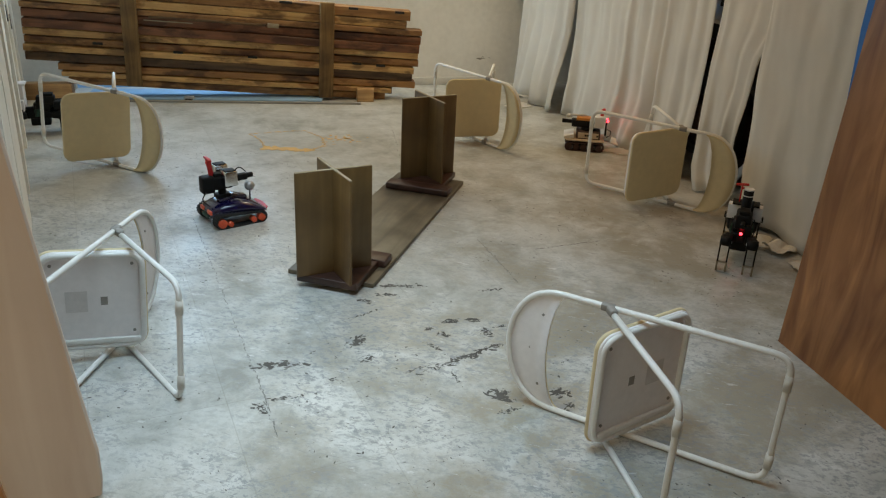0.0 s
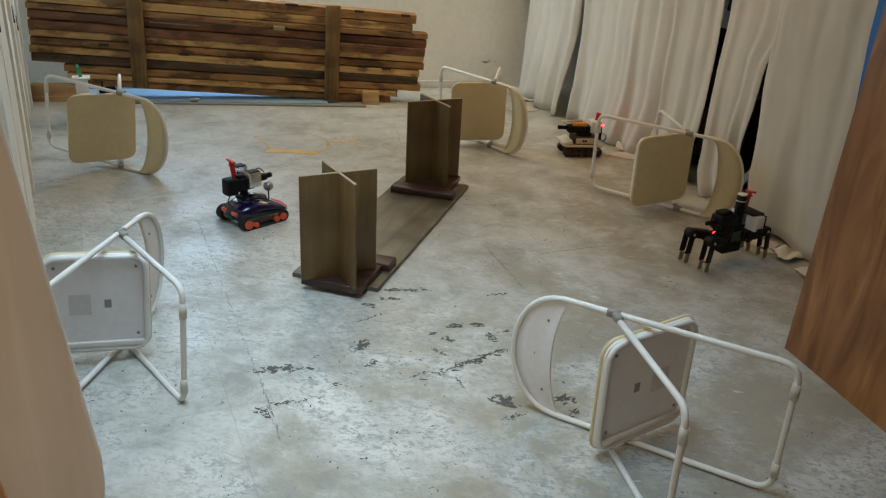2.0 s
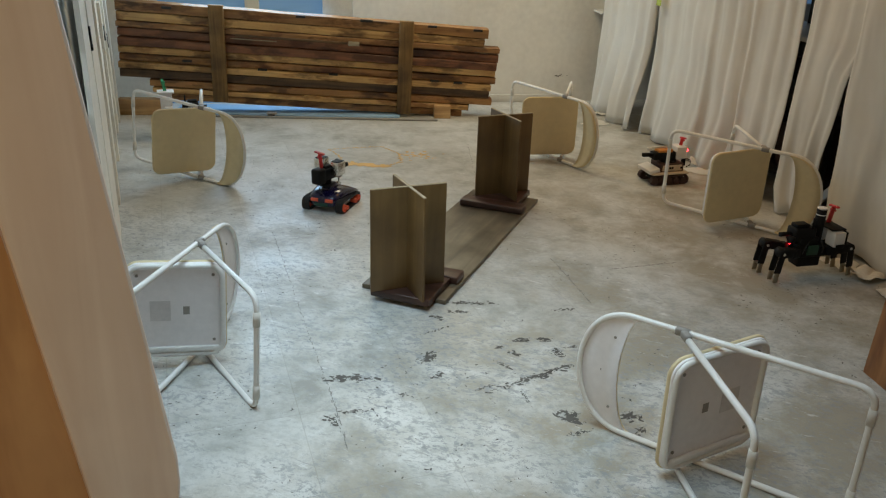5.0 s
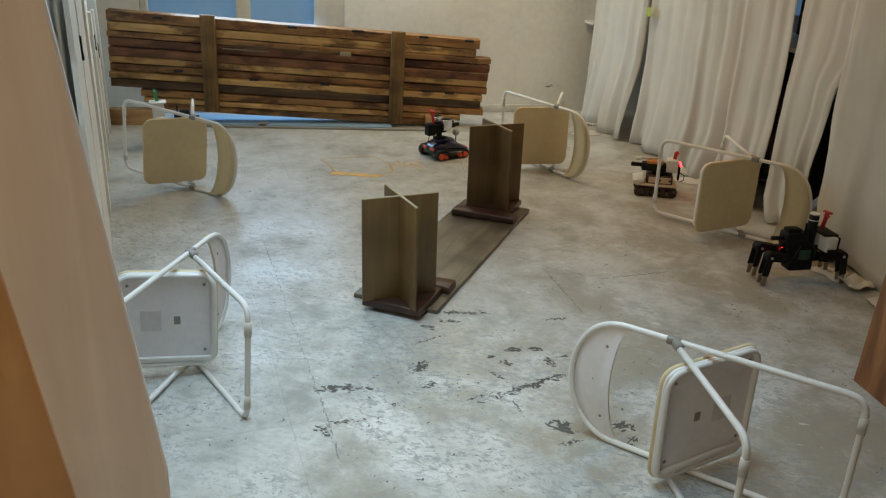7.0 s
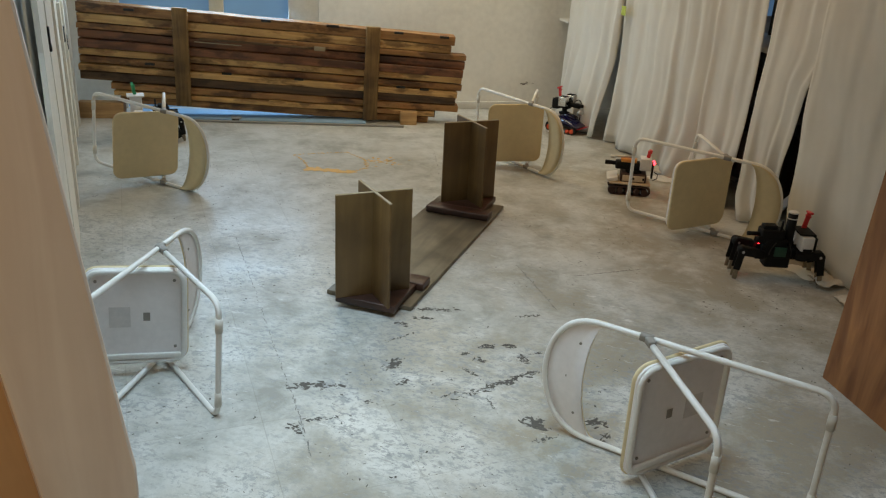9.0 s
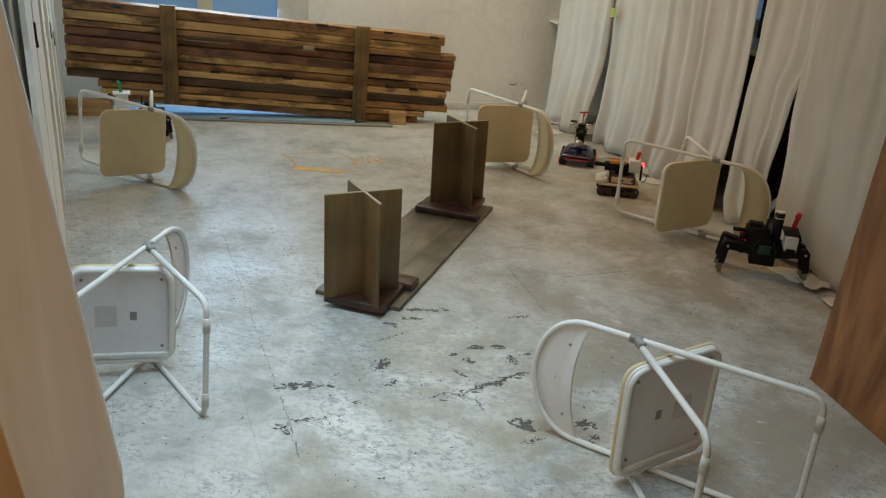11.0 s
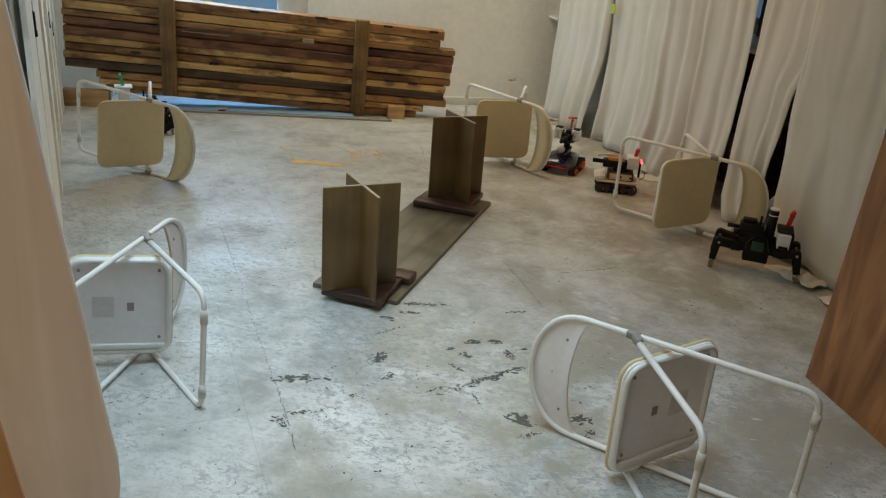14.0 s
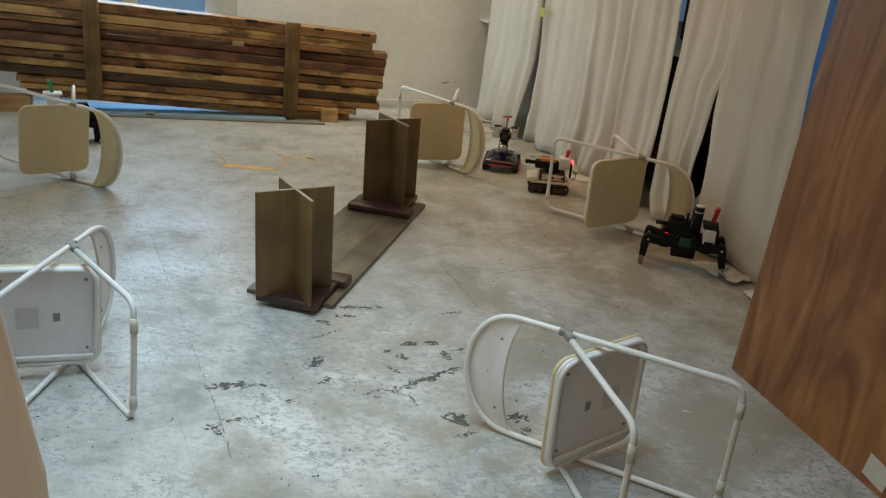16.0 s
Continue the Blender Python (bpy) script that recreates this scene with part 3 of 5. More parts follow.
pw = (1.766, 0.172)
n, a = along(pw, (2.197, -0.553))
ply = thing("plywood_sheet", pose(pw[0], pw[1], 0, 0, 0, a), "upright sheet of red-brown varnished plywood standing on the floor", "plywood")
part("board", upright([(0.0, 0.0), (0.125, 2.42), (2.44, 2.44), (2.44, 0.0)], 0.003, 0.021), M_PLY, ply)
part("backing_sheet", upright([(0.05, 0.75), (0.012, 1.3), (0.02, 2.4), (0.6, 2.4), (0.6, 0.75)], 0.024, 0.030), M_TAPE, ply, "bright blue sheet behind the plywood edge")
part("notice", Shape().box((0.82, 0.0, 0.075), (0.10, 0.003, 0.09), (0, 8, 0)), M_PAPER, ply, "torn white label")

lb = thing("pale_board", pose(-0.25, -1.571, 0, 0, 0, 222.4), "pale plywood board standing askew at the edge of the room", "board")
ob = part("face", upright([(0.004, 0.0), (-0.004, 0.06), (-0.005, 0.15), (0.002, 0.20), (0.229, 2.3), (0.50, 2.3), (0.239, 0.0)], -0.04, 0.0), M_PALEPLY, lb)
ob.modifiers.new("edge", "BEVEL").width = 0.006
lo = thing("orange_board", pose(-0.25, -1.571, 0, 0, 0, 222.4), "orange-brown plywood sheet standing beside the pale board", "board")
part("face", upright([(0.247, 0.0), (0.508, 2.3), (1.5, 2.3), (1.3, 0.0)], -0.05, -0.02), M_OPLY, lo)

# ---------------------------------------------------------------- left wall: boards and hung tools
LN, LA = along(C6, C0)
wl = pose(C6[0], C6[1], 0, 0, 0, LA)


def on_left(name, shape, mat, d, z, label, cat, off=-0.02, rot=0):
    ob = shape.link(name, mat)
    ob.matrix_basis = wl @ pose(d, off, z, 0, rot, 0)
    return tagged(ob, label, cat)


on_left("wall_panel", Shape().box((0, 0, 0.7), (0.55, 0.03, 1.4), bevel=0.004), M_BOARD, 3.10, 0, "white painted board standing against the wall", "board")
on_left("wall_panel", Shape().box((0, 0, 0.8), (0.40, 0.05, 1.6), bevel=0.004), M_BOARD, 2.35, 0, "white painted board standing against the wall", "board", -0.03)
on_left("wall_panel", Shape().box((0, 0, 0.62), (0.22, 0.06, 1.24), bevel=0.004), M_WHITE, 3.72, 0, "narrow white upright by the corner", "board", -0.06)
on_left("spirit_level", Shape().box((0, 0, 0), (0.05, 0.03, 0.6), bevel=0.004), M_YELLOW, 1.73, 1.22, "yellow spirit level hanging on the wall", "spirit level", -0.05)
for d, z in ((0.62, 1.13), (2.78, 0.84), (3.35, 0.70)):
    on_left("wall_hook", Shape().box((0, 0, 0), (0.035, 0.04, 0.09), bevel=0.006).box((0.0, -0.012, -0.045), (0.02, 0.02, 0.03), bevel=0.004), M_BLACK, d, z, "black hook screwed to the wall", "hook", -0.06)
rnd = random.Random(61)
for d, w, h in ((0.30, 0.46, 1.62), (0.95, 0.62, 1.40), (1.75, 0.16, 1.25), (2.62, 0.09, 1.05), (3.35, 0.13, 0.98), (3.55, 0.10, 0.70)):
    left = [(-w / 2 + rnd.uniform(-0.05, 0.02), h * k / 7) for k in range(8)]
    right = [(w / 2 + rnd.uniform(-0.03, 0.05), h * k / 7) for k in range(7, -1, -1)]
    ob = upright(left[::-1] + right[::-1], -0.02, 0.0).link("torn_panel", M_BOARD)
    ob.matrix_basis = wl @ pose(d, -0.055, 0.0, 0, rnd.uniform(-2, 2), 0)
    tagged(ob, "strip of torn white wallboard standing on the floor by the wall", "wallboard", "torn strips by the wall")
sock = thing("wall_socket", wl @ pose(0.74, -0.062, 1.03), "cream electrical socket plate on the wall", "socket")
part("plate", Shape().box((0, 0, 0), (0.09, 0.012, 0.09), bevel=0.004), M_SLEEVE, sock)
part("outlet", Shape().cyl((0, -0.006, 0), (0, -0.01, 0), 0.022, 14), M_GREYP, sock)

# ---------------------------------------------------------------- timber rack against the window
SL_, SR_ = (-3.77, 2.06), (-1.217, 3.37)
_, SA = along(SL_, SR_)
TILT = 2.9
stack = thing("timber_rack", pose(SL_[0], SL_[1], 0, 0, 0, SA), "long rack of reclaimed brown slats nailed to two dark posts", "timber rack")
SK = pose(0, 0.05, 0.0, 3, 0, 0)      # leans back a little
rnd = random.Random(11)
edges = [0.925, 0.841, 0.768, 0.716, 0.643, 0.569, 0.507, 0.444, 0.385, 0.308, 0.245, 0.195, 0.13]
ends = [3.10, 3.07, 3.20, 3.195, 3.18, 3.175, 3.18, 3.14, 3.13, 3.155, 2.95, 2.90]
starts_ = [0.10, 0.10, 0.09, 0.09, 0.09, 0.08, 0.08, 0.07, 0.07, 0.30, 0.32, 0.36]
for i, (zt, zb) in enumerate(zip(edges, edges[1:])):
    x0, x1 = starts_[i], ends[i]
    h = zt - zb - 0.0105
    zc = (zt + zb) / 2
    s = Shape()
    # a slat in short lengths with slightly uneven edges, so that it is not a ruled bar
    k = 14
    vs, fs = [], []
    for j in range(k + 1):
        x = x0 + (x1 - x0) * j / k
        w1, w2 = rnd.gauss(0, 0.0012), rnd.gauss(0, 0.0012)
        dy = rnd.gauss(0, 0.0012)
        vs += [(x, -0.02 + dy, -h / 2 + w1), (x, -0.02 + dy, h / 2 + w2), (x, 0.09 + dy, h / 2 + w2), (x, 0.09 + dy, -h / 2 + w1)]
    for j in range(k):
        o = j * 4
        fs += [(o + m, o + 4 + m, o + 4 + (m + 1) % 4, o + (m + 1) % 4) for m in range(4)]
    fs += [(0, 1, 2, 3), (4 * k + 3, 4 * k + 2, 4 * k + 1, 4 * k)]
    s.add(vs, fs)
    ob = part("slat", s, {"P": M_SLAT, "M": M_SLATM, "D": M_SLATD, "R": M_SLATR}["MPMRRPMPDMPM"[i]], stack)
    ob.matrix_basis = SK @ pose(0, rnd.uniform(-0.020, 0.016), zc + 0.012, 0, 3.55 - 0.06 * i + rnd.uniform(-0.10, 0.10), 0)
    ob.modifiers.new("edge", "BEVEL").width = 0.003
# dark backing put in so the gaps between slats look shaded
inner = part("rear_plank", upright([(0.4, 0.27), (0.4, 0.90), (2.95, 0.90), (2.95, 0.20)], 0.02, 0.07), M_SLATD, stack, "dark backing added behind the slats to keep their gaps dark")
inner.matrix_basis = SK @ pose(0, 0, 0.012, 0, 3.3, 0)
for x0, z0, z1 in ((0.865, 0.12, 0.91), (2.39, 0.03, 0.81)):
    ob = part("post", Shape().box((0, 0, (z1 - z0) / 2), (0.118, 0.035, z1 - z0), bevel=0.005), M_POST, stack, "dark stained upright post")
    ob.matrix_basis = SK @ pose(x0, -0.042, z0, 0, 1.5, 0)
# a split, grey strip left in one slat, and its pale broken end
for x0, x1, z, hh, mat in ((1.02, 1.92, 0.676, 0.018, M_SLATD), (1.93, 2.02, 0.672, 0.034, M_EDGE), (0.98, 1.35, 0.652, 0.006, M_EDGE), (2.45, 2.66, 0.50, 0.03, M_SLAT), (1.55, 1.70, 0.20, 0.035, M_SLAT)):
    ob = part("strip", Shape().box((0, 0, 0), (x1 - x0, 0.012, hh), bevel=0.002), mat, stack, "weathered strip nailed along the slats")
    ob.matrix_basis = SK @ pose((x0 + x1) / 2, -0.03, z - 0.048 * (x0 + x1 - 1.6) / 2, 0, 3.2, 0)
# old mortise slots and nail holes in the slats
for d, z in ((0.50, 0.865), (1.55, 0.82), (2.08, 0.80), (2.62, 0.765), (3.0, 0.742), (0.62, 0.445), (1.22, 0.385), (1.80, 0.355), (2.65, 0.315), (2.85, 0.30)):
    ob = part("slot", Shape().box((0, 0, 0), (0.075 if d != 2.08 else 0.10, 0.012, 0.018), bevel=0.001), M_RUBBER, stack, "dark mortise slot")
    ob.matrix_basis = SK @ pose(d, -0.029, z + 0.015 - 0.006 * d, 0, TILT, 0)


def block(x, y, sx, sy, sz, rz, label):
    ob = Shape().box((0, 0, sz / 2), (sx, sy, sz), bevel=0.005).link("timber_block", M_BLOCK)
    ob.matrix_basis = pose(x, y, 0, 0, 0, rz)
    return tagged(ob, label, "block", "blocks under the timber rack")


du = Vector((math.cos(radians(SA)), math.sin(radians(SA))))
dn = Vector((-du.y, du.x))


def by_stack(d, o):
    return SL_[0] + du.x * d + dn.x * o, SL_[1] + du.y * d + dn.y * o


block(*by_stack(0.20, 0.06), 0.36, 0.10, 0.13, SA, "raw timber block propping the high end of the rack")
block(*by_stack(2.72, 0.0), 0.14, 0.10, 0.11, SA, "short raw timber block under the low end of the rack")
# the window's blue glow on the floor, put in as a coloured board
sheet = Shape().box((1.25, 0.17, 0.011), (1.9, 0.34, 0.022), bevel=0.004).link("blue_board", M_BLUEREFLECT)
sheet.matrix_basis = pose(-3.13, 2.36, 0, 0, 0, 24.2) @ pose(-0.55, 0.02, 0)
tagged(sheet, "pale blue reflection of the window on the floor, put in as a thin board", "board")
strip = Shape().box((1.0, 0, 0.008), (2.1, 0.03, 0.016), bevel=0.003).link("floor_strip", M_GREYWALL)
strip.matrix_basis = pose(-3.2, 2.32, 0, 0, 0, 24.2)
tagged(strip, "thin dark strip on the floor", "strip")
br = thing("steel_bracket", pose(-2.63, 2.64, 0, 0, 0, 24), "small steel bracket lying on the floor", "bracket")
part("plate", Shape().box((0, 0, 0.022), (0.085, 0.05, 0.04), bevel=0.008), M_METAL, br)
part("pin", Shape().cyl((-0.03, -0.03, 0.012), (0.03, -0.03, 0.012), 0.012, 10), M_RUBBER, br)

# ---------------------------------------------------------------- upturned table
tb = thing("upturned_table", pose(0, 0, 0), "low brown table lying upside down on its top, crossed legs up", "table")
part("tabletop", Shape().box((-0.215, 0.78, 0.0115), (0.43, 1.56, 0.023), bevel=0.003), M_TOP, tb)
TH = 0.55


def leg_unit(cx, cy, hx, hy, cleat_y, plate_y):
    a1 = math.degrees(math.atan2(hy, hx))
    ln = 2 * math.hypot(hx, hy)
    for sgn in (1, -1):
        ob = part("leg_board", Shape().box((0, 0, 0), (ln, 0.013, TH - 0.058 - (0.001 if sgn < 0 else 0)), bevel=0.002), M_TABLE, tb)
        ob.matrix_basis = pose(cx, cy, 0.058 + (TH - 0.058) / 2, 0, 0, sgn * a1)
        top = part("leg_edge", Shape().box((0, 0, 0), (ln - 0.004, 0.0125, 0.003)), M_EDGE, tb, "pale sawn edge")
        top.matrix_basis = pose(cx, cy, TH + 0.001 + (0.0012 if sgn < 0 else 0), 0, 0, sgn * a1)
    part("leg_plate", Shape().box((cx, plate_y, 0.041), (2 * hx + 0.03, 0.27, 0.034), bevel=0.004), M_CLEAT, tb, "dark red-brown base plate")
    part("cleat", Shape().box((-0.205, cleat_y, 0.043), (0.39, 0.10, 0.038), bevel=0.006), M_CLEAT, tb, "dark red-brown cleat")


leg_unit(-0.19, -0.003, 0.131, 0.122, 0.225, 0.035)
leg_unit(-0.214, 1.474, 0.131, 0.122, 1.285, 1.475)

# ---------------------------------------------------------------- folding chairs lying on their sides
ZT, ZB, TR = 0.477, 0.0125, 0.0105
LEN_A, LEN_B, BACK, BEND = 0.572, 0.515, 0.340, 0.144
ANG = 48.6
S1, S2 = (0.028, 0.153), (0.221, -0.200)


def rounded(pts, r, k=6):
    """Points of an open polyline with rounded corners."""
    pts = [Vector(p) for p in pts]
    out = [pts[0]]
    for a, b, c in zip(pts, pts[1:], pts[2:]):
        u, w = (a - b).normalized(), (c - b).normalized()
        p, q = b + u * r, b + w * r
        out += [(p * (1 - t) ** 2 + b * 2 * t * (1 - t) + q * t ** 2) for t in (i / k for i in range(k + 1))]
    return out + [pts[-1]]


def round_rect(w, h, r, k=5):
    out = []
    for cx, cy, a0 in ((w - r, h - r, 0), (r, h - r, 90), (r, r, 180), (w - r, r, 270)):
        out += [(cx + r * math.cos(radians(a0 + 90 * i / k)), cy + r * math.sin(radians(a0 + 90 * i / k))) for i in range(k + 1)]
    return out


def slab(outline, y0, y1, edge=0.006):
    """A plate in the xz plane with softened edges, from y0 to y1."""
    n = len(outline)
    cx, cz = sum(p[0] for p in outline) / n, sum(p[1] for p in outline) / n

    def ring(y, inset):
        return [(x - (x - cx) * inset / max(1e-6, math.hypot(x - cx, z - cz)), y, z - (z - cz) * inset / max(1e-6, math.hypot(x - cx, z - cz))) for x, z in outline]
    s = 1 if y1 > y0 else -1
    e = edge * s
    rings = [ring(y0, edge), ring(y0 + e * 0.35, edge * 0.25), ring(y0 + e, 0), ring(y1 - e, 0), ring(y1 - e * 0.35, edge * 0.25), ring(y1, edge)]
    vs = [p for r in rings for p in r]
    fs = [(i * n + j, i * n + (j + 1) % n, (i + 1) * n + (j + 1) % n, (i + 1) * n + j) for i in range(5) for j in range(n)]
    sh = Shape().add(vs, fs, None, True)
    sh.add(rings[0], [tuple(range(n))]).add(rings[5], [tuple(reversed(range(n)))])
    return sh


def folding_chair(hand, m, label, s1=S1, s2=S2, low=0.032, hgt=0.418):
    ch = thing("folding_chair", m, label, "chair", "white folding chairs lying on the floor")
    # long frame: feet bar, two sides and the round back loop
    arc = []
    zc, rz = (ZT + ZB) / 2, (ZT - ZB) / 2
    for i in range(25):
        t = -math.pi / 2 + math.pi * i / 24
        arc.append((-BEND - (BACK - BEND) * abs(math.cos(t)) ** 0.8, 0, zc + rz * math.sin(t)))
    loop = rounded([(-BEND, 0, ZT), (LEN_A, 0, ZT), (LEN_A, 0, ZB), (-BEND, 0, ZB)], 0.06)
    part("long_frame", Shape().tube([Vector(p) for p in arc[:-1]] + loop[:-1], TR, 10, True), M_TUBE, ch, "white enamelled steel tube loop")
    a = radians(ANG) * hand
    d = Vector((math.cos(a), math.sin(a), 0))
    off = Vector((0, 0.0, 0))
    zt2, zb2 = ZT - 0.004, ZB + 0.004
    u = rounded([off + d * 0.02 + Vector((0, 0, zt2)), off + d * LEN_B + Vector((0, 0, zt2)), off + d * LEN_B + Vector((0, 0, zb2)), off + d * 0.02 + Vector((0, 0, zb2))], 0.06)
    part("short_frame", Shape().tube(u, TR, 10), M_TUBE, ch, "white enamelled steel tube")
    for z in (ZT, ZB + 0.003):
        s = Shape().box((0.0, 0, z), (0.046, 0.027, 0.026), (0, 0, 0), 0.007).box((d.x * 0.03, d.y * 0.03, z), (0.042, 0.026, 0.025), (0, 0, ANG * hand), 0.007)
        part("hinge", s, M_GREYP, ch, "grey plastic hinge clamp")
    for base in (Vector((LEN_A, 0, 0)), d * LEN_B):
        for z in (ZT - 0.115, ZB + 0.055):
            part("foot_sleeve", Shape().cyl((base.x, base.y, z), (base.x, base.y, z + 0.055), 0.0132, 12), M_SLEEVE, ch, "ivory plastic foot sleeve")
    # seat pan and seat pad
    p, q = Vector((s1[0], s1[1] * hand, 0)), Vector((s2[0], s2[1] * hand, 0))
    w = (q - p).length
    ang = math.degrees(math.atan2(q.y - p.y, q.x - p.x))
    side = 1 if hand > 0 else -1          # local y towards the feet
    seat = part("seat", slab([(x * (w + 0.008) / w - 0.004, z * (hgt + 0.008) / hgt - 0.004) for x, z in round_rect(w, hgt, 0.055)], -0.016 * side, 0.001 * side, 0.007), M_CREAM, ch, "cream seat pad with rounded corners")
    seat.matrix_basis = pose(p.x, p.y, low, 0, 0, ang)
    rim_pts = [(x, 0.012 * side, z) for x, z in [(0.012 + x * (w - 0.024) / w, 0.012 + z * (hgt - 0.024) / hgt) for x, z in round_rect(w, hgt, 0.055)]]
    part("seat_rim", Shape().tube(rim_pts, 0.0115, 8, True), M_TUBE, seat, "white rolled steel rim")
    part("seat_pan", slab(round_rect(w, hgt, 0.056), -0.004 * side, 0.009 * side, 0.003), M_PAN, seat, "pressed white steel underside")
    part("crossbar", Shape().box((w / 2, 0.016 * side, 0.035), (w - 0.05, 0.014, 0.022), bevel=0.005), M_TUBE, seat)
    part("sticker", Shape().box((w * 0.40, 0.0096 * side, hgt * 0.5), (0.024, 0.001, 0.034)), M_GREYP, seat, "small dark barcode sticker")
    part("sticker", Shape().box((w * 0.66, 0.0096 * side, hgt * 0.5), (0.075, 0.001, 0.085)), M_STICK, seat, "faded grey paper label")
    for x in (0.045, w - 0.045):
        for z in (0.07, hgt - 0.05):
            part("screw", Shape().cyl((x, 0.009 * side, z), (x, 0.012 * side, z), 0.006, 10), M_GREYP, seat)
    # crescent back plate inside the loop: cream front, white back
    outer = [(-BEND - (BACK - BEND - 0.008) * abs(math.cos(t)) ** 0.8, zc + (rz - 0.006) * math.sin(t)) for t in (-math.pi / 2 + math.pi * i / 20 for i in range(21))]
    inner = [(-BEND + 0.006 - 0.055 * math.cos(t), zc + (rz - 0.006) * math.sin(t)) for t in (math.pi / 2 - math.pi * i / 20 for i in range(21))]
    ys = 0.012 * hand
    k = len(outer)
    vs = []
    for layer in (0.0, 0.006 * -hand):
        for (x0, z0), (x1, z1) in zip(outer, reversed(inner)):
            for f_ in (0, 0.33, 0.66, 1):
                x, z = x0 + (x1 - x0) * f_, z0 + (z1 - z0) * f_
                bow = 0.018 * hand * math.cos((z - zc) / rz * math.pi / 2)
                vs.append((x, layer + bow * f_, z))
    fs = []
    for i in range(k - 1):
        for j in range(3):
            o = i * 4 + j
            fs += [(o, o + 1, o + 5, o + 4), (k * 4 + o + 4, k * 4 + o + 5, k * 4 + o + 1, k * 4 + o)]
        for j in (0, 3):
            o = i * 4 + j
            fs.append((o, o + 4, k * 4 + o + 4, k * 4 + o))
    back_ = part("backrest", Shape().add(vs, fs, None, True), M_PAN, ch, "crescent back plate, white behind")
    # the pad wraps over the front of the tube
    pad = []
    for i, (x, y, z) in enumerate(vs):
        f_ = (0, 0.33, 0.66, 1)[i % 4]
        grow = 1 + (1 - f_) * 0.055
        pad.append((-BEND + (x + BEND) * grow, y - hand * (0.0145 - 0.009 * f_), zc + (z - zc) * (1 + (1 - f_) * 0.035)))
    part("back_pad", Shape().add(pad, fs, None, True), M_CREAM, back_, "cream front of the back plate")
    for z in (zc - 0.14, zc, zc + 0.14):
        x = -BEND - 0.02 - 0.09 * math.cos((z - zc) / rz * math.pi / 2)
        part("rivet", Shape().cyl((x, 0.004 * hand, z), (x, 0.010 * hand, z), 0.005, 8), M_GREYP, back_)
    return ch


CHAIRS = [(1.093, -0.711, 0.0, 1.97, 0.04, 347.3), (-2.097, 0.983, 0.006, 1.65, -4.7, 175.8), (1.263, 1.686, 0.007, -1.9, -0.5, 161.5), (-0.091, 2.475, 0.004, -1.0, -0.9, 147.6)]
first = folding_chair(-1, pose(*CHAIRS[0]), "white tubular steel folding chair lying on its side, underside showing")
for row in CHAIRS[1:]:
    c = copy_thing(first, pose(*row))
    c["label"] = "white tubular folding chair lying on its side, cream seat showing"
folding_chair(1, pose(-0.754, -0.799, 0.004, -3.7, -0.6, 280.0), "white tubular folding chair lying on its side beside the pale board", (0.055, 0.134), (0.213, -0.194), 0.043, 0.399)

# ---------------------------------------------------------------- robots


def flag(parent, x, y, z, h, mat, label):
    """A little coloured arrow on a stick."""
    s = Shape().box((x - 0.008, y, z + h / 2), (0.024, 0.007, h), (0, -9, 0), 0.003)
    s.box((x - 0.016, y, z + h), (0.016, 0.062, 0.010), (6, 0, 0), 0.003).box((x - 0.010, y + 0.004, z + h * 0.8), (0.030, 0.016, 0.010), (0, -20, 0), 0.003)
    return part("flag", s, mat, parent, label)


def track_belt(cy, w, x0, x1, r, mat, parent):
    """A rubber belt round its end wheels, with cleats."""
    prof = []
    for i in range(9):
        t = math.pi / 2 + math.pi * i / 8
        prof.append((x0 + r * math.cos(t), r + r * math.sin(t)))
    for i in range(9):
        t = -math.pi / 2 + math.pi * i / 8
        prof.append((x1 + r * 0.8 * math.cos(t), r * 0.8 + r * 0.8 * math.sin(t)))
    s = Shape()
    n = len(prof)
    cx, cz = (x0 + x1) / 2, r * 0.9
    inner = [(cx + (x - cx) * 0.93, cz + (z - cz) * 0.78) for x, z in prof]
    vs = [(x, cy + o, z) for o in (-w / 2, w / 2) for pr in (prof, inner) for x, z in pr]
    fs = []
    for i in range(n):
        j = (i + 1) % n
        fs += [(i, j, 2 * n + j, 2 * n + i), (n + j, n + i, 3 * n + i, 3 * n + j), (j, i, n + i, n + j), (2 * n + i, 2 * n + j, 3 * n + j, 3 * n + i)]
    s.add(vs, fs)
    for i in range(n):
        (xa, za), (xb, zb) = prof[i], prof[(i + 1) % n]
        steps = max(1, int(math.hypot(xb - xa, zb - za) / 0.016))
        for k in range(steps):
            f_ = (k + 0.5) / steps
            ang = math.degrees(math.atan2(zb - za, xb - xa))
            s.box((xa + (xb - xa) * f_, cy, za + (zb - za) * f_ + (0.001 if za > 0.01 else 0.002)), (0.006, w, 0.005), (0, -ang, 0))
    return part("track", s, mat, parent, "ribbed rubber track")


def wheel(parent, x, y, z, r, w, mat, label):
    s = Shape().cyl((x, y - w / 2, z), (x, y + w / 2, z), r, 18)
    for k in range(5):
        t = 6.283 * k / 5
        s.box((x + r * 0.55 * math.cos(t), y + (w / 2 + 0.002) * (1 if y > 0 else -1), z + r * 0.55 * math.sin(t)), (r * 0.5, 0.006, r * 0.28), (0, -math.degrees(t), 0), 0.001)
    s.cyl((x, y - w / 2 - 0.004, z), (x, y + w / 2 + 0.004, z), r * 0.28, 10)
    return part("wheel", s, mat, parent, label)


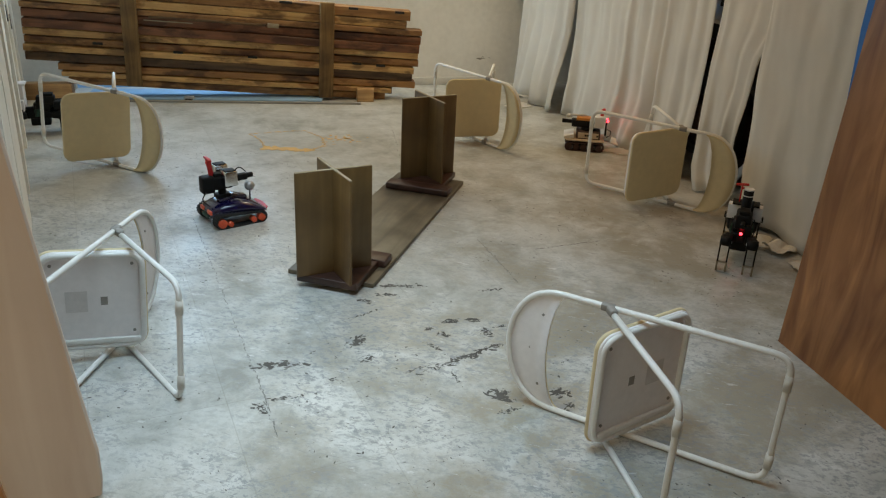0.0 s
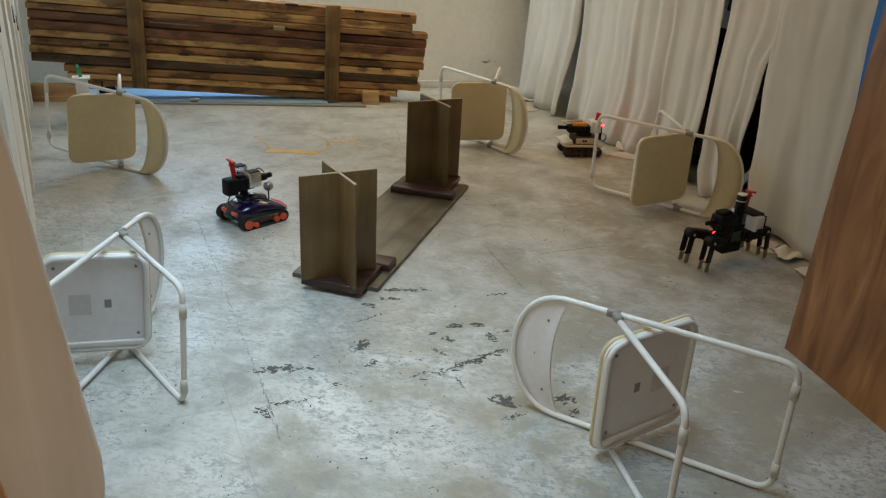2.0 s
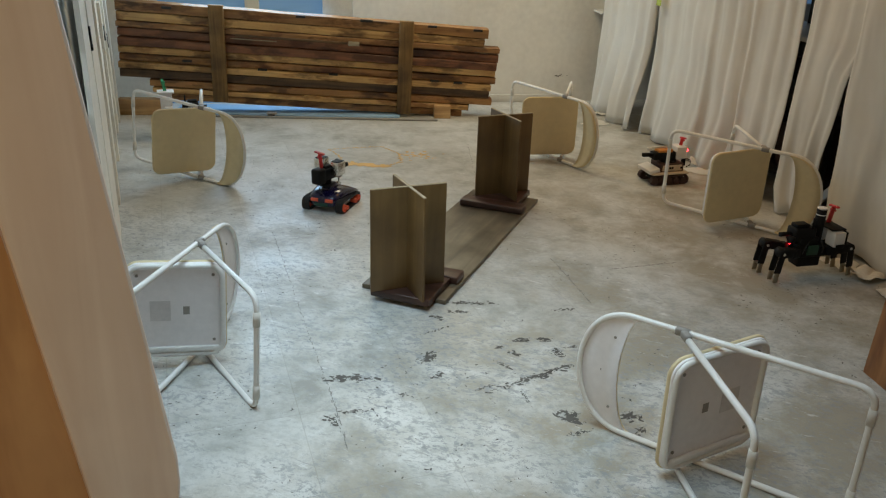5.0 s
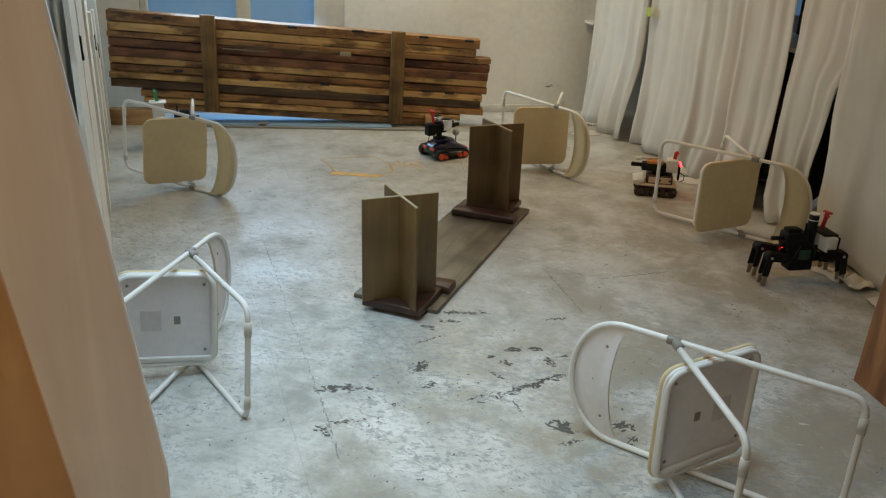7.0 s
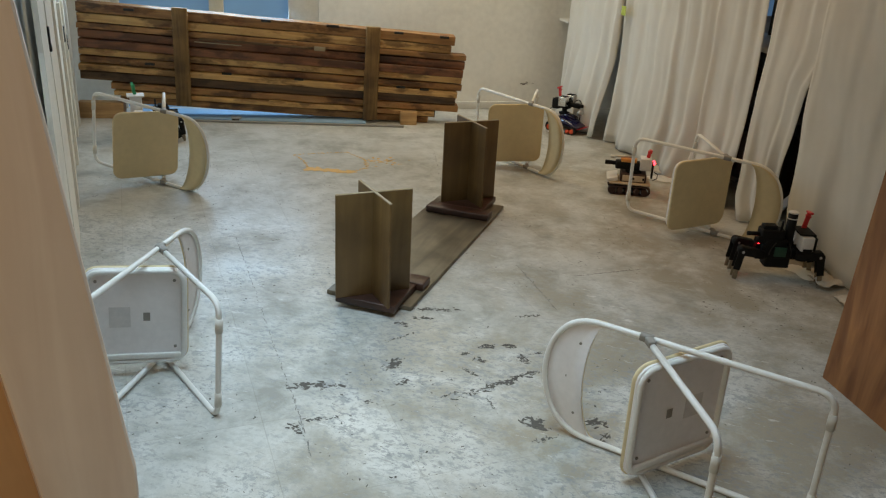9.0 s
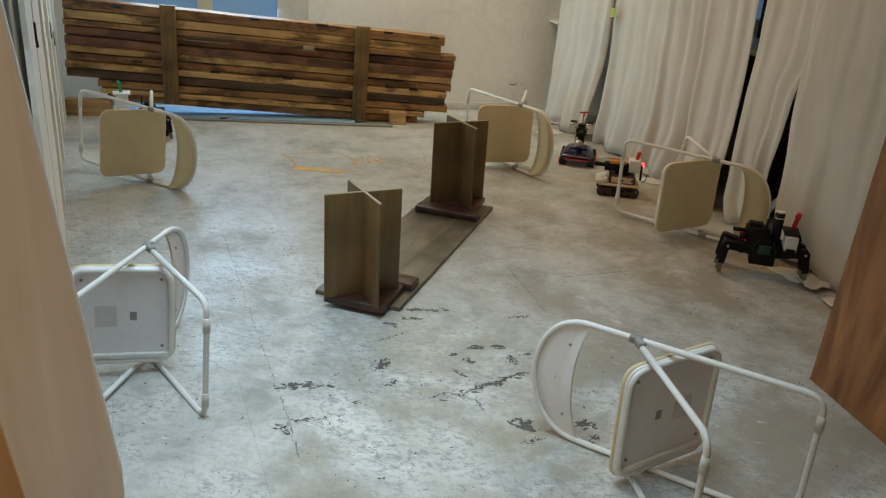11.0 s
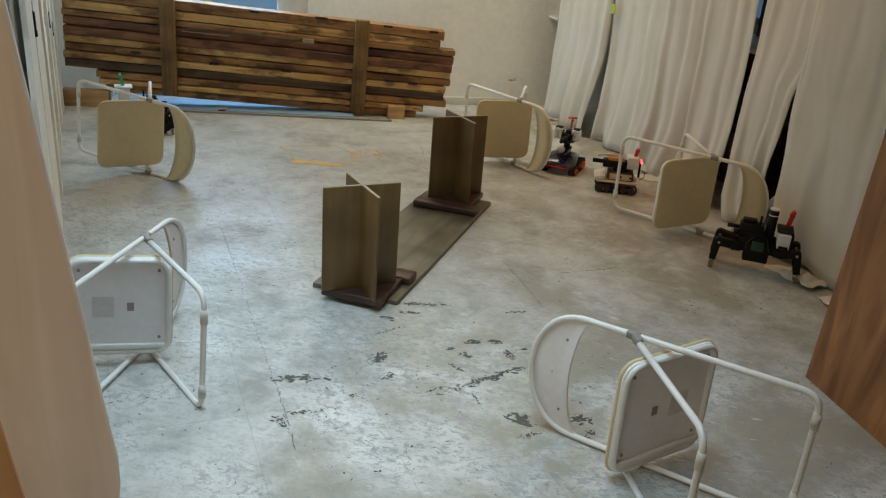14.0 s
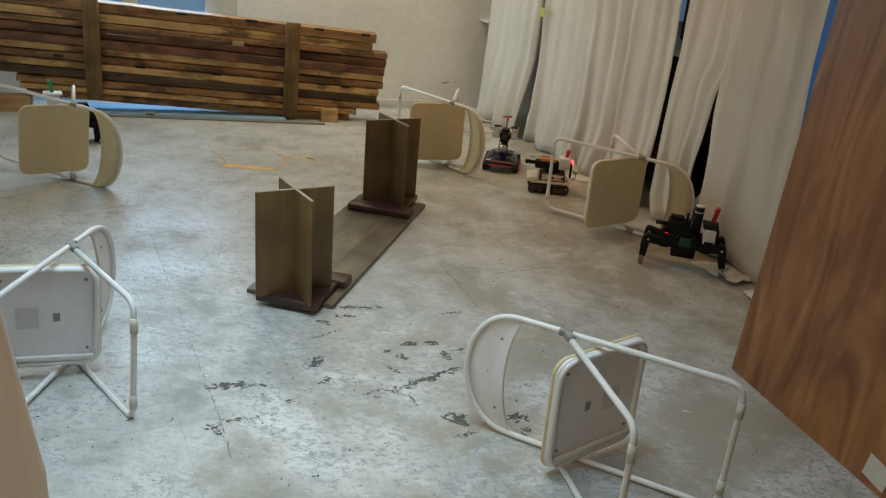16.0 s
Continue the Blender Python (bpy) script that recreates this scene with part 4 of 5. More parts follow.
def loft(sections, n=20):
    """A closed shell through rounded cross-sections (x, half width, bottom, top, roundness)."""
    vs, fs = [], []
    for x, hw, zb, zt, p in sections:
        for j in range(n):
            t = 6.28319 * j / n
            c, s = math.cos(t), math.sin(t)
            vs.append((x, hw * math.copysign(abs(c) ** p, c), (zb + zt) / 2 + (zt - zb) / 2 * math.copysign(abs(s) ** p, s)))
    k = len(sections)
    fs = [(i * n + j, i * n + (j + 1) % n, (i + 1) * n + (j + 1) % n, (i + 1) * n + j) for i in range(k - 1) for j in range(n)]
    fs += [tuple(reversed(range(n))), tuple((k - 1) * n + j for j in range(n))]
    return Shape().add(vs, fs, None, True)


def blue_robot():
    r = thing("tracked_robot", pose(0, 0, 0), "dark blue tracked robot with foil boxes, silver ball and red flag", "robot")
    part("hull", loft([(-0.135, 0.05, 0.045, 0.075, 0.6), (-0.125, 0.075, 0.035, 0.095, 0.55), (-0.06, 0.09, 0.03, 0.115, 0.6), (0.0, 0.098, 0.035, 0.124, 0.7), (0.06, 0.108, 0.048, 0.108, 0.7), (0.115, 0.112, 0.045, 0.08, 0.55), (0.142, 0.10, 0.046, 0.062, 0.5)]), M_BLUEHULL, r, "glossy dark blue domed shell")
    part("deck_ridge", loft([(-0.07, 0.03, 0.10, 0.125, 0.7), (0.0, 0.036, 0.105, 0.142, 0.7), (0.07, 0.028, 0.10, 0.122, 0.7)]), M_BLUEHULL, r)
    for sy in (-1, 1):
        t = track_belt(sy * 0.098, 0.042, -0.10, 0.105, 0.036, M_RUBBER, r)
        for x, rr in ((-0.10, 0.022), (-0.058, 0.013), (0.064, 0.014), (0.105, 0.018)):
            wheel(t, x, sy * 0.105, rr + 0.008, rr, 0.034, M_ORANGE, "orange-red spoked wheel")
        part("tail_light", Shape().box((-0.128, sy * 0.042, 0.072), (0.022, 0.045, 0.02), bevel=0.006), M_ORANGE, r, "orange-red tail light")
    part("front_flap", Shape().prism([(0.0, -0.088), (0.036, -0.066), (0.044, 0), (0.036, 0.066), (0.0, 0.088)], 0, 0.006, pose(0.130, 0, 0.038, 0, -22, 0)), M_RED, r, "thin red front lip")
    part("rear_plate", Shape().box((-0.137, 0, 0.048), (0.006, 0.075, 0.02), bevel=0.002), M_PCB, r, "green rear plate")
    part("mast", Shape().cyl((-0.045, 0, 0.10), (-0.045, 0, 0.185), 0.020, 14).box((-0.045, 0, 0.135), (0.07, 0.055, 0.02), bevel=0.004), M_BLACK, r)
    gun = part("gun", Shape().box((-0.055, 0, 0.193), (0.13, 0.06, 0.065), bevel=0.008).box((-0.112, 0, 0.190), (0.062, 0.062, 0.085), bevel=0.010).box((-0.055, 0.0, 0.232), (0.05, 0.04, 0.02), bevel=0.004).cyl((0.03, 0.022, 0.182), (0.085, 0.022, 0.182), 0.010).box((0.045, 0, 0.2), (0.10, 0.034, 0.032), bevel=0.006).cyl((0.09, 0, 0.202), (0.125, 0, 0.202), 0.013), M_BLACK, r, "black launcher on a turning mast")
    gun.location = (-0.008, 0, 0.012)
    for sy in (-1, 1):
        part("foil_box", Shape().box((-0.02, sy * 0.058, 0.226), (0.064, 0.054, 0.074), bevel=0.004), M_SILVER, gun, "box wrapped in crumpled foil")
        part("box_lid", Shape().box((-0.02, sy * 0.058, 0.265), (0.054, 0.046, 0.004), bevel=0.001), M_BLACK, gun)
    flag(gun, -0.085, 0, 0.225, 0.092, M_RED, "red arrow flag")
    part("cable", Shape().tube(rounded([(0.03, 0.02, 0.215), (0.07, 0.03, 0.25), (0.10, 0.02, 0.215)], 0.03), 0.003, 6), M_RUBBER, gun)
    part("cable", Shape().tube(rounded([(-0.13, -0.03, 0.16), (-0.16, -0.04, 0.13), (-0.12, -0.04, 0.09)], 0.02), 0.003, 6), M_RUBBER, gun)
    part("stalk", Shape().cyl((0.10, 0, 0.08), (0.10, 0, 0.14), 0.004, 8), M_BLACK, r)
    part("ball", Shape().ball((0.10, 0, 0.158), 0.026), M_METAL, r, "silver ball on a stalk")
    return r


def tan_robot():
    r = thing("tank_robot", pose(0, 0, 0), "small pale tracked robot with black gun and red lamps", "robot")
    for sy in (-1, 1):
        t = track_belt(sy * 0.078, 0.04, -0.105, 0.11, 0.034, M_BROWN, r)
        for x in (-0.10, -0.048, 0.005, 0.058, 0.108):
            wheel(t, x, sy * 0.084, 0.03, 0.021, 0.032, M_BROWN, "dark red-brown road wheel")
    part("chassis", Shape().box((0, 0, 0.05), (0.22, 0.115, 0.035), bevel=0.004), M_BLACK, r)
    part("deck", Shape().box((0.0, 0, 0.079), (0.27, 0.20, 0.012), bevel=0.003), M_TAN, r, "pale plywood deck")
    part("bow_plate", Shape().box((0.115, 0, 0.097), (0.075, 0.17, 0.026), (0, 14, 0), 0.004), M_WBOX, r, "cream sloping bow plate")
    bay = part("electronics_bay", Shape().box((-0.02, 0, 0.112), (0.17, 0.14, 0.055), bevel=0.004), M_BROWN, r, "dark electronics bay")
    for sy in (-1, 1):
        part("panel", Shape().box((-0.02, sy * 0.0715, 0.112), (0.145, 0.003, 0.04), bevel=0.001), M_TAN, bay, "pale panel with black shapes")
        for dx, w in ((-0.065, 0.012), (0.0, 0.014), (0.018, 0.014)):
            part("button", Shape().box((-0.02 + dx, sy * 0.074, 0.112), (w, 0.003, 0.014), bevel=0.001), M_BLACK, bay)
    part("turntable", Shape().cyl((-0.02, 0, 0.138), (-0.02, 0, 0.158), 0.055, 22), M_BLACK, r)
    part("gun", Shape().box((0.02, 0, 0.185), (0.17, 0.075, 0.05), bevel=0.008).cyl((0.10, 0, 0.19), (0.155, 0, 0.192), 0.014).box((0.16, 0, 0.192), (0.03, 0.026, 0.026), bevel=0.004), M_BLACK, r, "black launcher box with short barrel")
    part("magazine", Shape().box((0.02, 0, 0.219), (0.105, 0.066, 0.024), bevel=0.008), M_AMBER, r, "orange magazine on the launcher")
    part("rail", Shape().cyl((0.0, 0.0, 0.242), (0.14, 0, 0.238), 0.007, 10).box((0.13, 0, 0.232), (0.03, 0.03, 0.018), bevel=0.004), M_SLEEVE, r, "pale barrel along the top")
    part("rear_box", Shape().box((-0.092, 0, 0.205), (0.075, 0.10, 0.08), bevel=0.004), M_WBOX, r, "white card box at the back")
    part("lamp_post", Shape().box((-0.142, 0.0, 0.16), (0.012, 0.04, 0.11), bevel=0.003), M_BLACK, r)
    for sy in (-1, 1):
        part("lamp", Shape().ball((-0.147, sy * 0.024, 0.215), 0.0085, 10), M_LED, r, "bright red lamp")
    part("antenna", Shape().tube([(-0.15, 0.03, 0.10), (-0.175, 0.035, 0.115), (-0.178, 0.03, 0.145), (-0.15, 0.02, 0.158)], 0.003, 6), M_RUBBER, r, "loop of black cable")
    flag(r, -0.10, 0, 0.245, 0.05, M_RED, "red arrow flag")
    return r


LEGS = ((1, 1), (1, -1), (-1, 1), (-1, -1))


def quad_robot(flag_mat, word, lamp=True, rise=0.0):
    r = thing("walking_robot", pose(0, 0, 0), "black four-legged walking robot with gun, white box and " + word + " flag", "robot")
    body = part("body", Shape().box((0.0, 0, 0.088), (0.125, 0.08, 0.06), bevel=0.008).box((0, 0, 0.135), (0.17, 0.095, 0.05), bevel=0.008).box((0, 0, 0.105), (0.10, 0.07, 0.03), bevel=0.006).box((0.0, 0, 0.168), (0.12, 0.08, 0.018), bevel=0.004).box((0.022, 0, 0.188), (0.105, 0.088, 0.05), bevel=0.008).box((0.068, 0.03, 0.16), (0.05, 0.034, 0.05), bevel=0.005).box((-0.06, -0.03, 0.165), (0.05, 0.034, 0.05), bevel=0.005), M_BLACK, r, "black bracket body")
    for dx, dy in ((0.05, 0.05), (-0.03, -0.052), (-0.06, 0.05), (0.02, -0.05)):
        part("cable", Shape().tube(rounded([(dx, dy * 0.8, 0.12), (dx + 0.01, dy * 1.25, 0.16), (dx * 0.6, dy * 1.0, 0.20)], 0.02), 0.003, 6), M_RUBBER, body)
    part("circuit_board", Shape().box((0.0, 0.05, 0.150), (0.06, 0.006, 0.05), bevel=0.001), M_PCB, body, "green circuit board")
    part("circuit_board", Shape().box((0.0, -0.05, 0.150), (0.06, 0.006, 0.05), bevel=0.001), M_PCB, body, "green circuit board")
    gun = part("gun", Shape().box((0.045, 0, 0.222), (0.12, 0.075, 0.075), bevel=0.01).cyl((0.10, 0.0, 0.225), (0.165, 0.0, 0.225), 0.011).box((0.06, 0.0, 0.268), (0.07, 0.05, 0.02), bevel=0.004).cyl((0.10, 0.028, 0.205), (0.13, 0.028, 0.205), 0.016).cyl((0.01, 0.03, 0.25), (0.01, 0.03, 0.31), 0.006, 8), M_BLACK, r, "black gun and camera cluster")
    if not rise:
        part("tower", Shape().cyl((-0.045, 0.0, 0.17), (-0.045, 0.0, 0.345), 0.024, 18), M_BLACK, r, "black hopper tube")
        part("tower_band", Shape().cyl((-0.045, 0, 0.315), (-0.045, 0, 0.320), 0.0248, 18), M_WBOX, r, "white band")
        part("tower_cap", Shape().cyl((-0.045, 0, 0.345), (-0.045, 0, 0.352), 0.0235, 18), M_WBOX, r, "white cap")
    for sy in (-1, 1):
        box_ = part("side_box", Shape().box((-0.115, sy * 0.050, 0.208), (0.06, 0.066, 0.074), bevel=0.003), M_WBOX, r, "white card target box")
        part("sensor", Shape().box((-0.115, sy * 0.091, 0.178), (0.045, 0.006, 0.02), bevel=0.002), M_BLACK, box_)
    if not rise:
        part("box_bracket", Shape().box((-0.115, 0, 0.253), (0.08, 0.13, 0.008), bevel=0.002).box((-0.155, 0, 0.21), (0.008, 0.16, 0.07), bevel=0.002), M_BLACK, r)
    flag(r, -0.125, 0.0 if rise else -0.035, 0.255 + rise, 0.085, flag_mat, word + " arrow flag")
    if rise:
        part("top_box", Shape().box((-0.125, 0, 0.227 + rise / 2), (0.085, 0.085, rise + 0.06), bevel=0.004).box((-0.125, 0, 0.257 + rise), (0.12, 0.11, 0.012), bevel=0.003), M_WBOX, r, "white box under the flag")
    if lamp:
        part("lamp", Shape().ball((0.097, 0.0, 0.164), 0.008, 10), M_LED, r, "bright red lamp")
        # added plates that hide the always-lit lamp from the sides
        part("lamp_hood", Shape().box((0.0975, 0.0125, 0.160), (0.035, 0.006, 0.03), bevel=0.002).box((0.0975, -0.0125, 0.160), (0.035, 0.006, 0.03), bevel=0.002), M_BLACK, r)
    legs = []
    for sx, sy in LEGS:
        hip = Vector((sx * 0.085, sy * 0.045, 0.135))
        leg = part("leg", Shape().box((sx * 0.022, sy * 0.004, 0), (0.055, 0.048, 0.042), (0, 0, sx * sy * 10), 0.006)
                   .box((sx * 0.072, sy * 0.014, 0.010), (0.09, 0.044, 0.044), (0, -sx * 8, sx * sy * 10), 0.006).cyl((sx * 0.112, sy * 0.016 - 0.026, 0.014), (sx * 0.112, sy * 0.016 + 0.026, 0.014), 0.024, 14), M_BLACK, r, "black servo leg")
        leg.location = hip
        part("shin", Shape().box((sx * 0.124, sy * 0.016 - 0.021, -0.035), (0.036, 0.007, 0.10), (0, -sx * 8, 0), 0.002).box((sx * 0.124, sy * 0.016 + 0.021, -0.035), (0.036, 0.007, 0.10), (0, -sx * 8, 0), 0.002), M_BLACK, leg)
        part("foot", Shape().box((sx * 0.132, sy * 0.016 - 0.021, -0.108), (0.024, 0.009, 0.050), (0, -sx * 6, 0), 0.002).box((sx * 0.132, sy * 0.016 + 0.021, -0.108), (0.024, 0.009, 0.050), (0, -sx * 6, 0), 0.002).box((sx * 0.131, sy * 0.016, -0.088), (0.014, 0.038, 0.008), (0, -sx * 6, 0), 0.002), M_BRASS, leg, "worn two-pronged metal foot")
        part("bolt", Shape().cyl((sx * 0.112, sy * 0.016 - 0.029, 0.014), (sx * 0.112, sy * 0.016 + 0.029, 0.014), 0.007, 10), M_METAL, leg)
        legs.append(leg)
    return r, legs


def sized(r, k):
    """Brings a finished thing to its true size."""
    for o in r.children_recursive:
        o.data.transform(Matrix.Scale(k, 4))
        o.location = o.location * k
    return r


ROBOT_1 = sized(blue_robot(), 1.08)
GUN_1 = next(o for o in ROBOT_1.children if o.name.startswith("gun"))
ROBOT_3 = sized(tan_robot(), 1.0)
ROBOT_2, LEGS_2 = quad_robot(M_RED, "red")
ROBOT_4, LEGS_4 = quad_robot(M_GREEN, "green", False, 0.09)
part("front_pack", Shape().box((0.135, 0.0, 0.135), (0.05, 0.10, 0.07), bevel=0.008).box((0.142, -0.012, 0.062), (0.045, 0.075, 0.075), bevel=0.008).cyl((0.14, -0.05, 0.10), (0.14, 0.045, 0.10), 0.022, 14).box((0.135, -0.012, 0.015), (0.03, 0.06, 0.03), bevel=0.004).box((0.13, -0.03, 0.20), (0.07, 0.09, 0.06), bevel=0.01).cyl((0.15, -0.07, 0.055), (0.15, 0.05, 0.055), 0.03, 14), M_BLACK, ROBOT_4, "black motor pack at the front")
sized(ROBOT_2, 1.03)
sized(ROBOT_4, 1.0)
for leg in LEGS_2:
    for o in (leg, *leg.children):
        o.data.transform(Matrix.Diagonal((0.94, 1, 1, 1)))
for leg in LEGS_4:      # this one stands with its legs drawn in
    for o in (leg, *leg.children):
        o.data.transform(Matrix.Diagonal((0.8, 1.3, 1, 1)))


# ---------------------------------------------------------------- flaked paint, joints and filler on the floor


def flake(s, x, y, r, rnd, z=0.0008, lie=None):
    """One ragged flake of bare concrete, lying just proud of the paint film."""
    n = rnd.randint(6, 9)
    a0, st = (rnd.uniform(0, 6.28), rnd.uniform(0.35, 0.9)) if lie is None else (lie + rnd.gauss(0, 0.35), rnd.uniform(0.18, 0.55))
    pts = []
    for i in range(n):
        t = 6.283 * i / n
        q = r * rnd.uniform(0.45, 1.15)
        px, py = q * math.cos(t), q * st * math.sin(t)
        pts.append((x + px * math.cos(a0) - py * math.sin(a0), y + px * math.sin(a0) + py * math.cos(a0)))
    s.prism(pts, -0.001, z)


def flakes(name, entries, mat, label, seed, dens=1.0):
    rnd = random.Random(seed)
    s = Shape()
    for x, y, a, ln, w in entries:
        c, sn = math.cos(radians(a)), math.sin(radians(a))
        for _ in range(int(dens * (8 + 420 * ln * max(w, 0.02) / 0.04))):
            u = rnd.gauss(0, 0.30) * ln
            v = rnd.gauss(0, 0.30) * w
            flake(s, x + c * u - sn * v, y + sn * u + c * v, 0.002 + (0.002 + 0.42 * w) * rnd.random() ** 2, rnd, rnd.uniform(0.0006, 0.0012), rnd.choice((0.45, 0.75, radians(a), radians(a), rnd.uniform(0, 3.1))))
    return tagged(s.link(name, mat), label, "paint flakes", "", "stuff")


flakes("paint_flakes", [(0.10, 0.07, 23, 0.20, 0.03), (0.08, -0.03, 13, 0.07, 0.03), (0.01, -0.13, 6, 0.06, 0.03), (0.11, -0.47, 70, 0.10, 0.05), (0.20, -0.57, 72, 0.05, 0.03), (-0.10, -0.74, 24, 0.18, 0.04),
                        (0.02, -0.93, 34, 0.11, 0.02), (0.41, -0.17, 34, 0.08, 0.035), (0.51, -0.12, 25, 0.05, 0.04), (0.59, -0.21, -25, 0.05, 0.04), (0.42, -0.29, -4, 0.04, 0.03), (0.42, -0.40, -26, 0.09, 0.02),
                        (0.40, -0.58, 49, 0.10, 0.012)], M_CHIP, "dark bare patches where the floor paint has flaked off", 71)
flakes("paint_flakes", [(0.56, -0.42, 54, 0.37, 0.035), (0.75, -0.64, -31, 0.10, 0.055), (0.80, -0.72, 44, 0.08, 0.018), (0.55, -0.57, -54, 0.12, 0.008), (0.35, -0.26, 6, 0.04, 0.025), (0.04, -0.26, 57, 0.11, 0.015),
                        (0.51, 0.19, 34, 0.10, 0.02), (-0.03, -1.02, -19, 0.08, 0.03), (0.13, -0.76, 42, 0.04, 0.02), (0.63, -0.13, 35, 0.04, 0.02), (0.95, -0.55, 20, 0.07, 0.05), (1.0, -0.62, 70, 0.04, 0.03)], M_CHIP, "dark bare patches where the floor paint has flaked off", 72)


def scattered(name, mat, label, seed, count, small, big):
    """Specks strewn in drifts over the trodden part of the floor."""
    rnd = random.Random(seed)
    s = Shape()
    k = 0
    while k < count:
        x, y = rnd.uniform(-2.6, 2.0), rnd.uniform(-1.9, 1.7)
        if noise.noise(Vector((x * 2.3, y * 2.3, seed))) + 0.6 * noise.noise(Vector((x * 7, y * 7, seed))) > 0.12:
            flake(s, x, y, small + (big - small) * rnd.random() ** 4, rnd, 0.0006, rnd.uniform(0, 3.14))
            k += 1
    return tagged(s.link(name, mat), label, "paint flakes", "", "stuff")


scattered("paint_specks", M_CHIP, "small dark chips scattered over the worn floor paint", 81, 4200, 0.0011, 0.009)

rnd = random.Random(9)
s = Shape()
for (x0, y0), (x1, y1) in (((-0.63, -0.26), (-0.16, -0.82)), ((-0.14, -0.84), (0.10, -1.14)), ((-1.2, 0.42), (-0.66, -0.22)), ((0.30, 0.75), (0.62, 0.30)), ((0.62, 0.74), (0.92, 0.98)), ((-0.85, 2.6), (-0.45, 1.7))):
    n = 60
    for i in range(n):
        t = (i + rnd.random()) / n
        if rnd.random() < 0.72:
            x, y = x0 + (x1 - x0) * t + rnd.gauss(0, 0.003), y0 + (y1 - y0) * t + rnd.gauss(0, 0.003)
            s.box((x, y, 0.0), (rnd.uniform(0.006, 0.022), rnd.uniform(0.0012, 0.004), 0.0012), (0, 0, math.degrees(math.atan2(y1 - y0, x1 - x0)) + rnd.gauss(0, 5)))
tagged(s.link("floor_joints", M_JOINT), "thin broken joint lines and scratches in the floor", "floor joints", "", "stuff")

# ochre filler round a patch in the far floor
rnd = random.Random(33)
s = Shape()
ring = [(-1.72, 1.99), (-1.56, 1.86), (-1.46, 1.73), (-1.17, 1.81), (-1.12, 1.95), (-1.21, 2.12), (-1.40, 2.24), (-1.56, 2.13), (-1.72, 1.99)]
for (x0, y0), (x1, y1) in zip(ring, ring[1:]):
    wide = 0.050 if y0 < 1.8 else 0.013
    n = 34 if wide > 0.04 else 16
    for i in range(n):
        t = (i + rnd.random()) / n
        flake(s, x0 + (x1 - x0) * t + rnd.gauss(0, wide * 0.4), y0 + (y1 - y0) * t + rnd.gauss(0, wide * 0.4), rnd.uniform(0.4, 1.0) * wide, rnd, rnd.uniform(0.0014, 0.002))
for i in range(30):
    flake(s, rnd.gauss(-1.06, 0.07), rnd.gauss(2.16, 0.05), rnd.uniform(0.008, 0.025), rnd, 0.0014)
tagged(s.link("floor_filler", M_OCHRE), "ragged ochre filler round a patched square of floor", "filler", "", "stuff")

# ---------------------------------------------------------------- what moves


def drive(ob, rows):
    walk(ob, [(t, pose(x, y, 0, 0, 0, a)) for t, x, y, a in rows])


def step(legs, times):
    """Legs that lift and swing a little while the robot turns, and stand still in between."""
    for k, leg in enumerate(legs):
        home = leg.location.copy()
        rows = [(0.0, pose(*home))]
        for i, t in enumerate(times):
            up = (i + k) % 2 == 0
            rows.append((t, pose(home.x, home.y, home.z + (0.012 if up else 0.0), 0, 0, 7 if up else -5)))
        rows.append((times[-1] + 0.4, pose(*home)))
        rows.append((16.0, pose(*home)))
        walk(leg, rows)


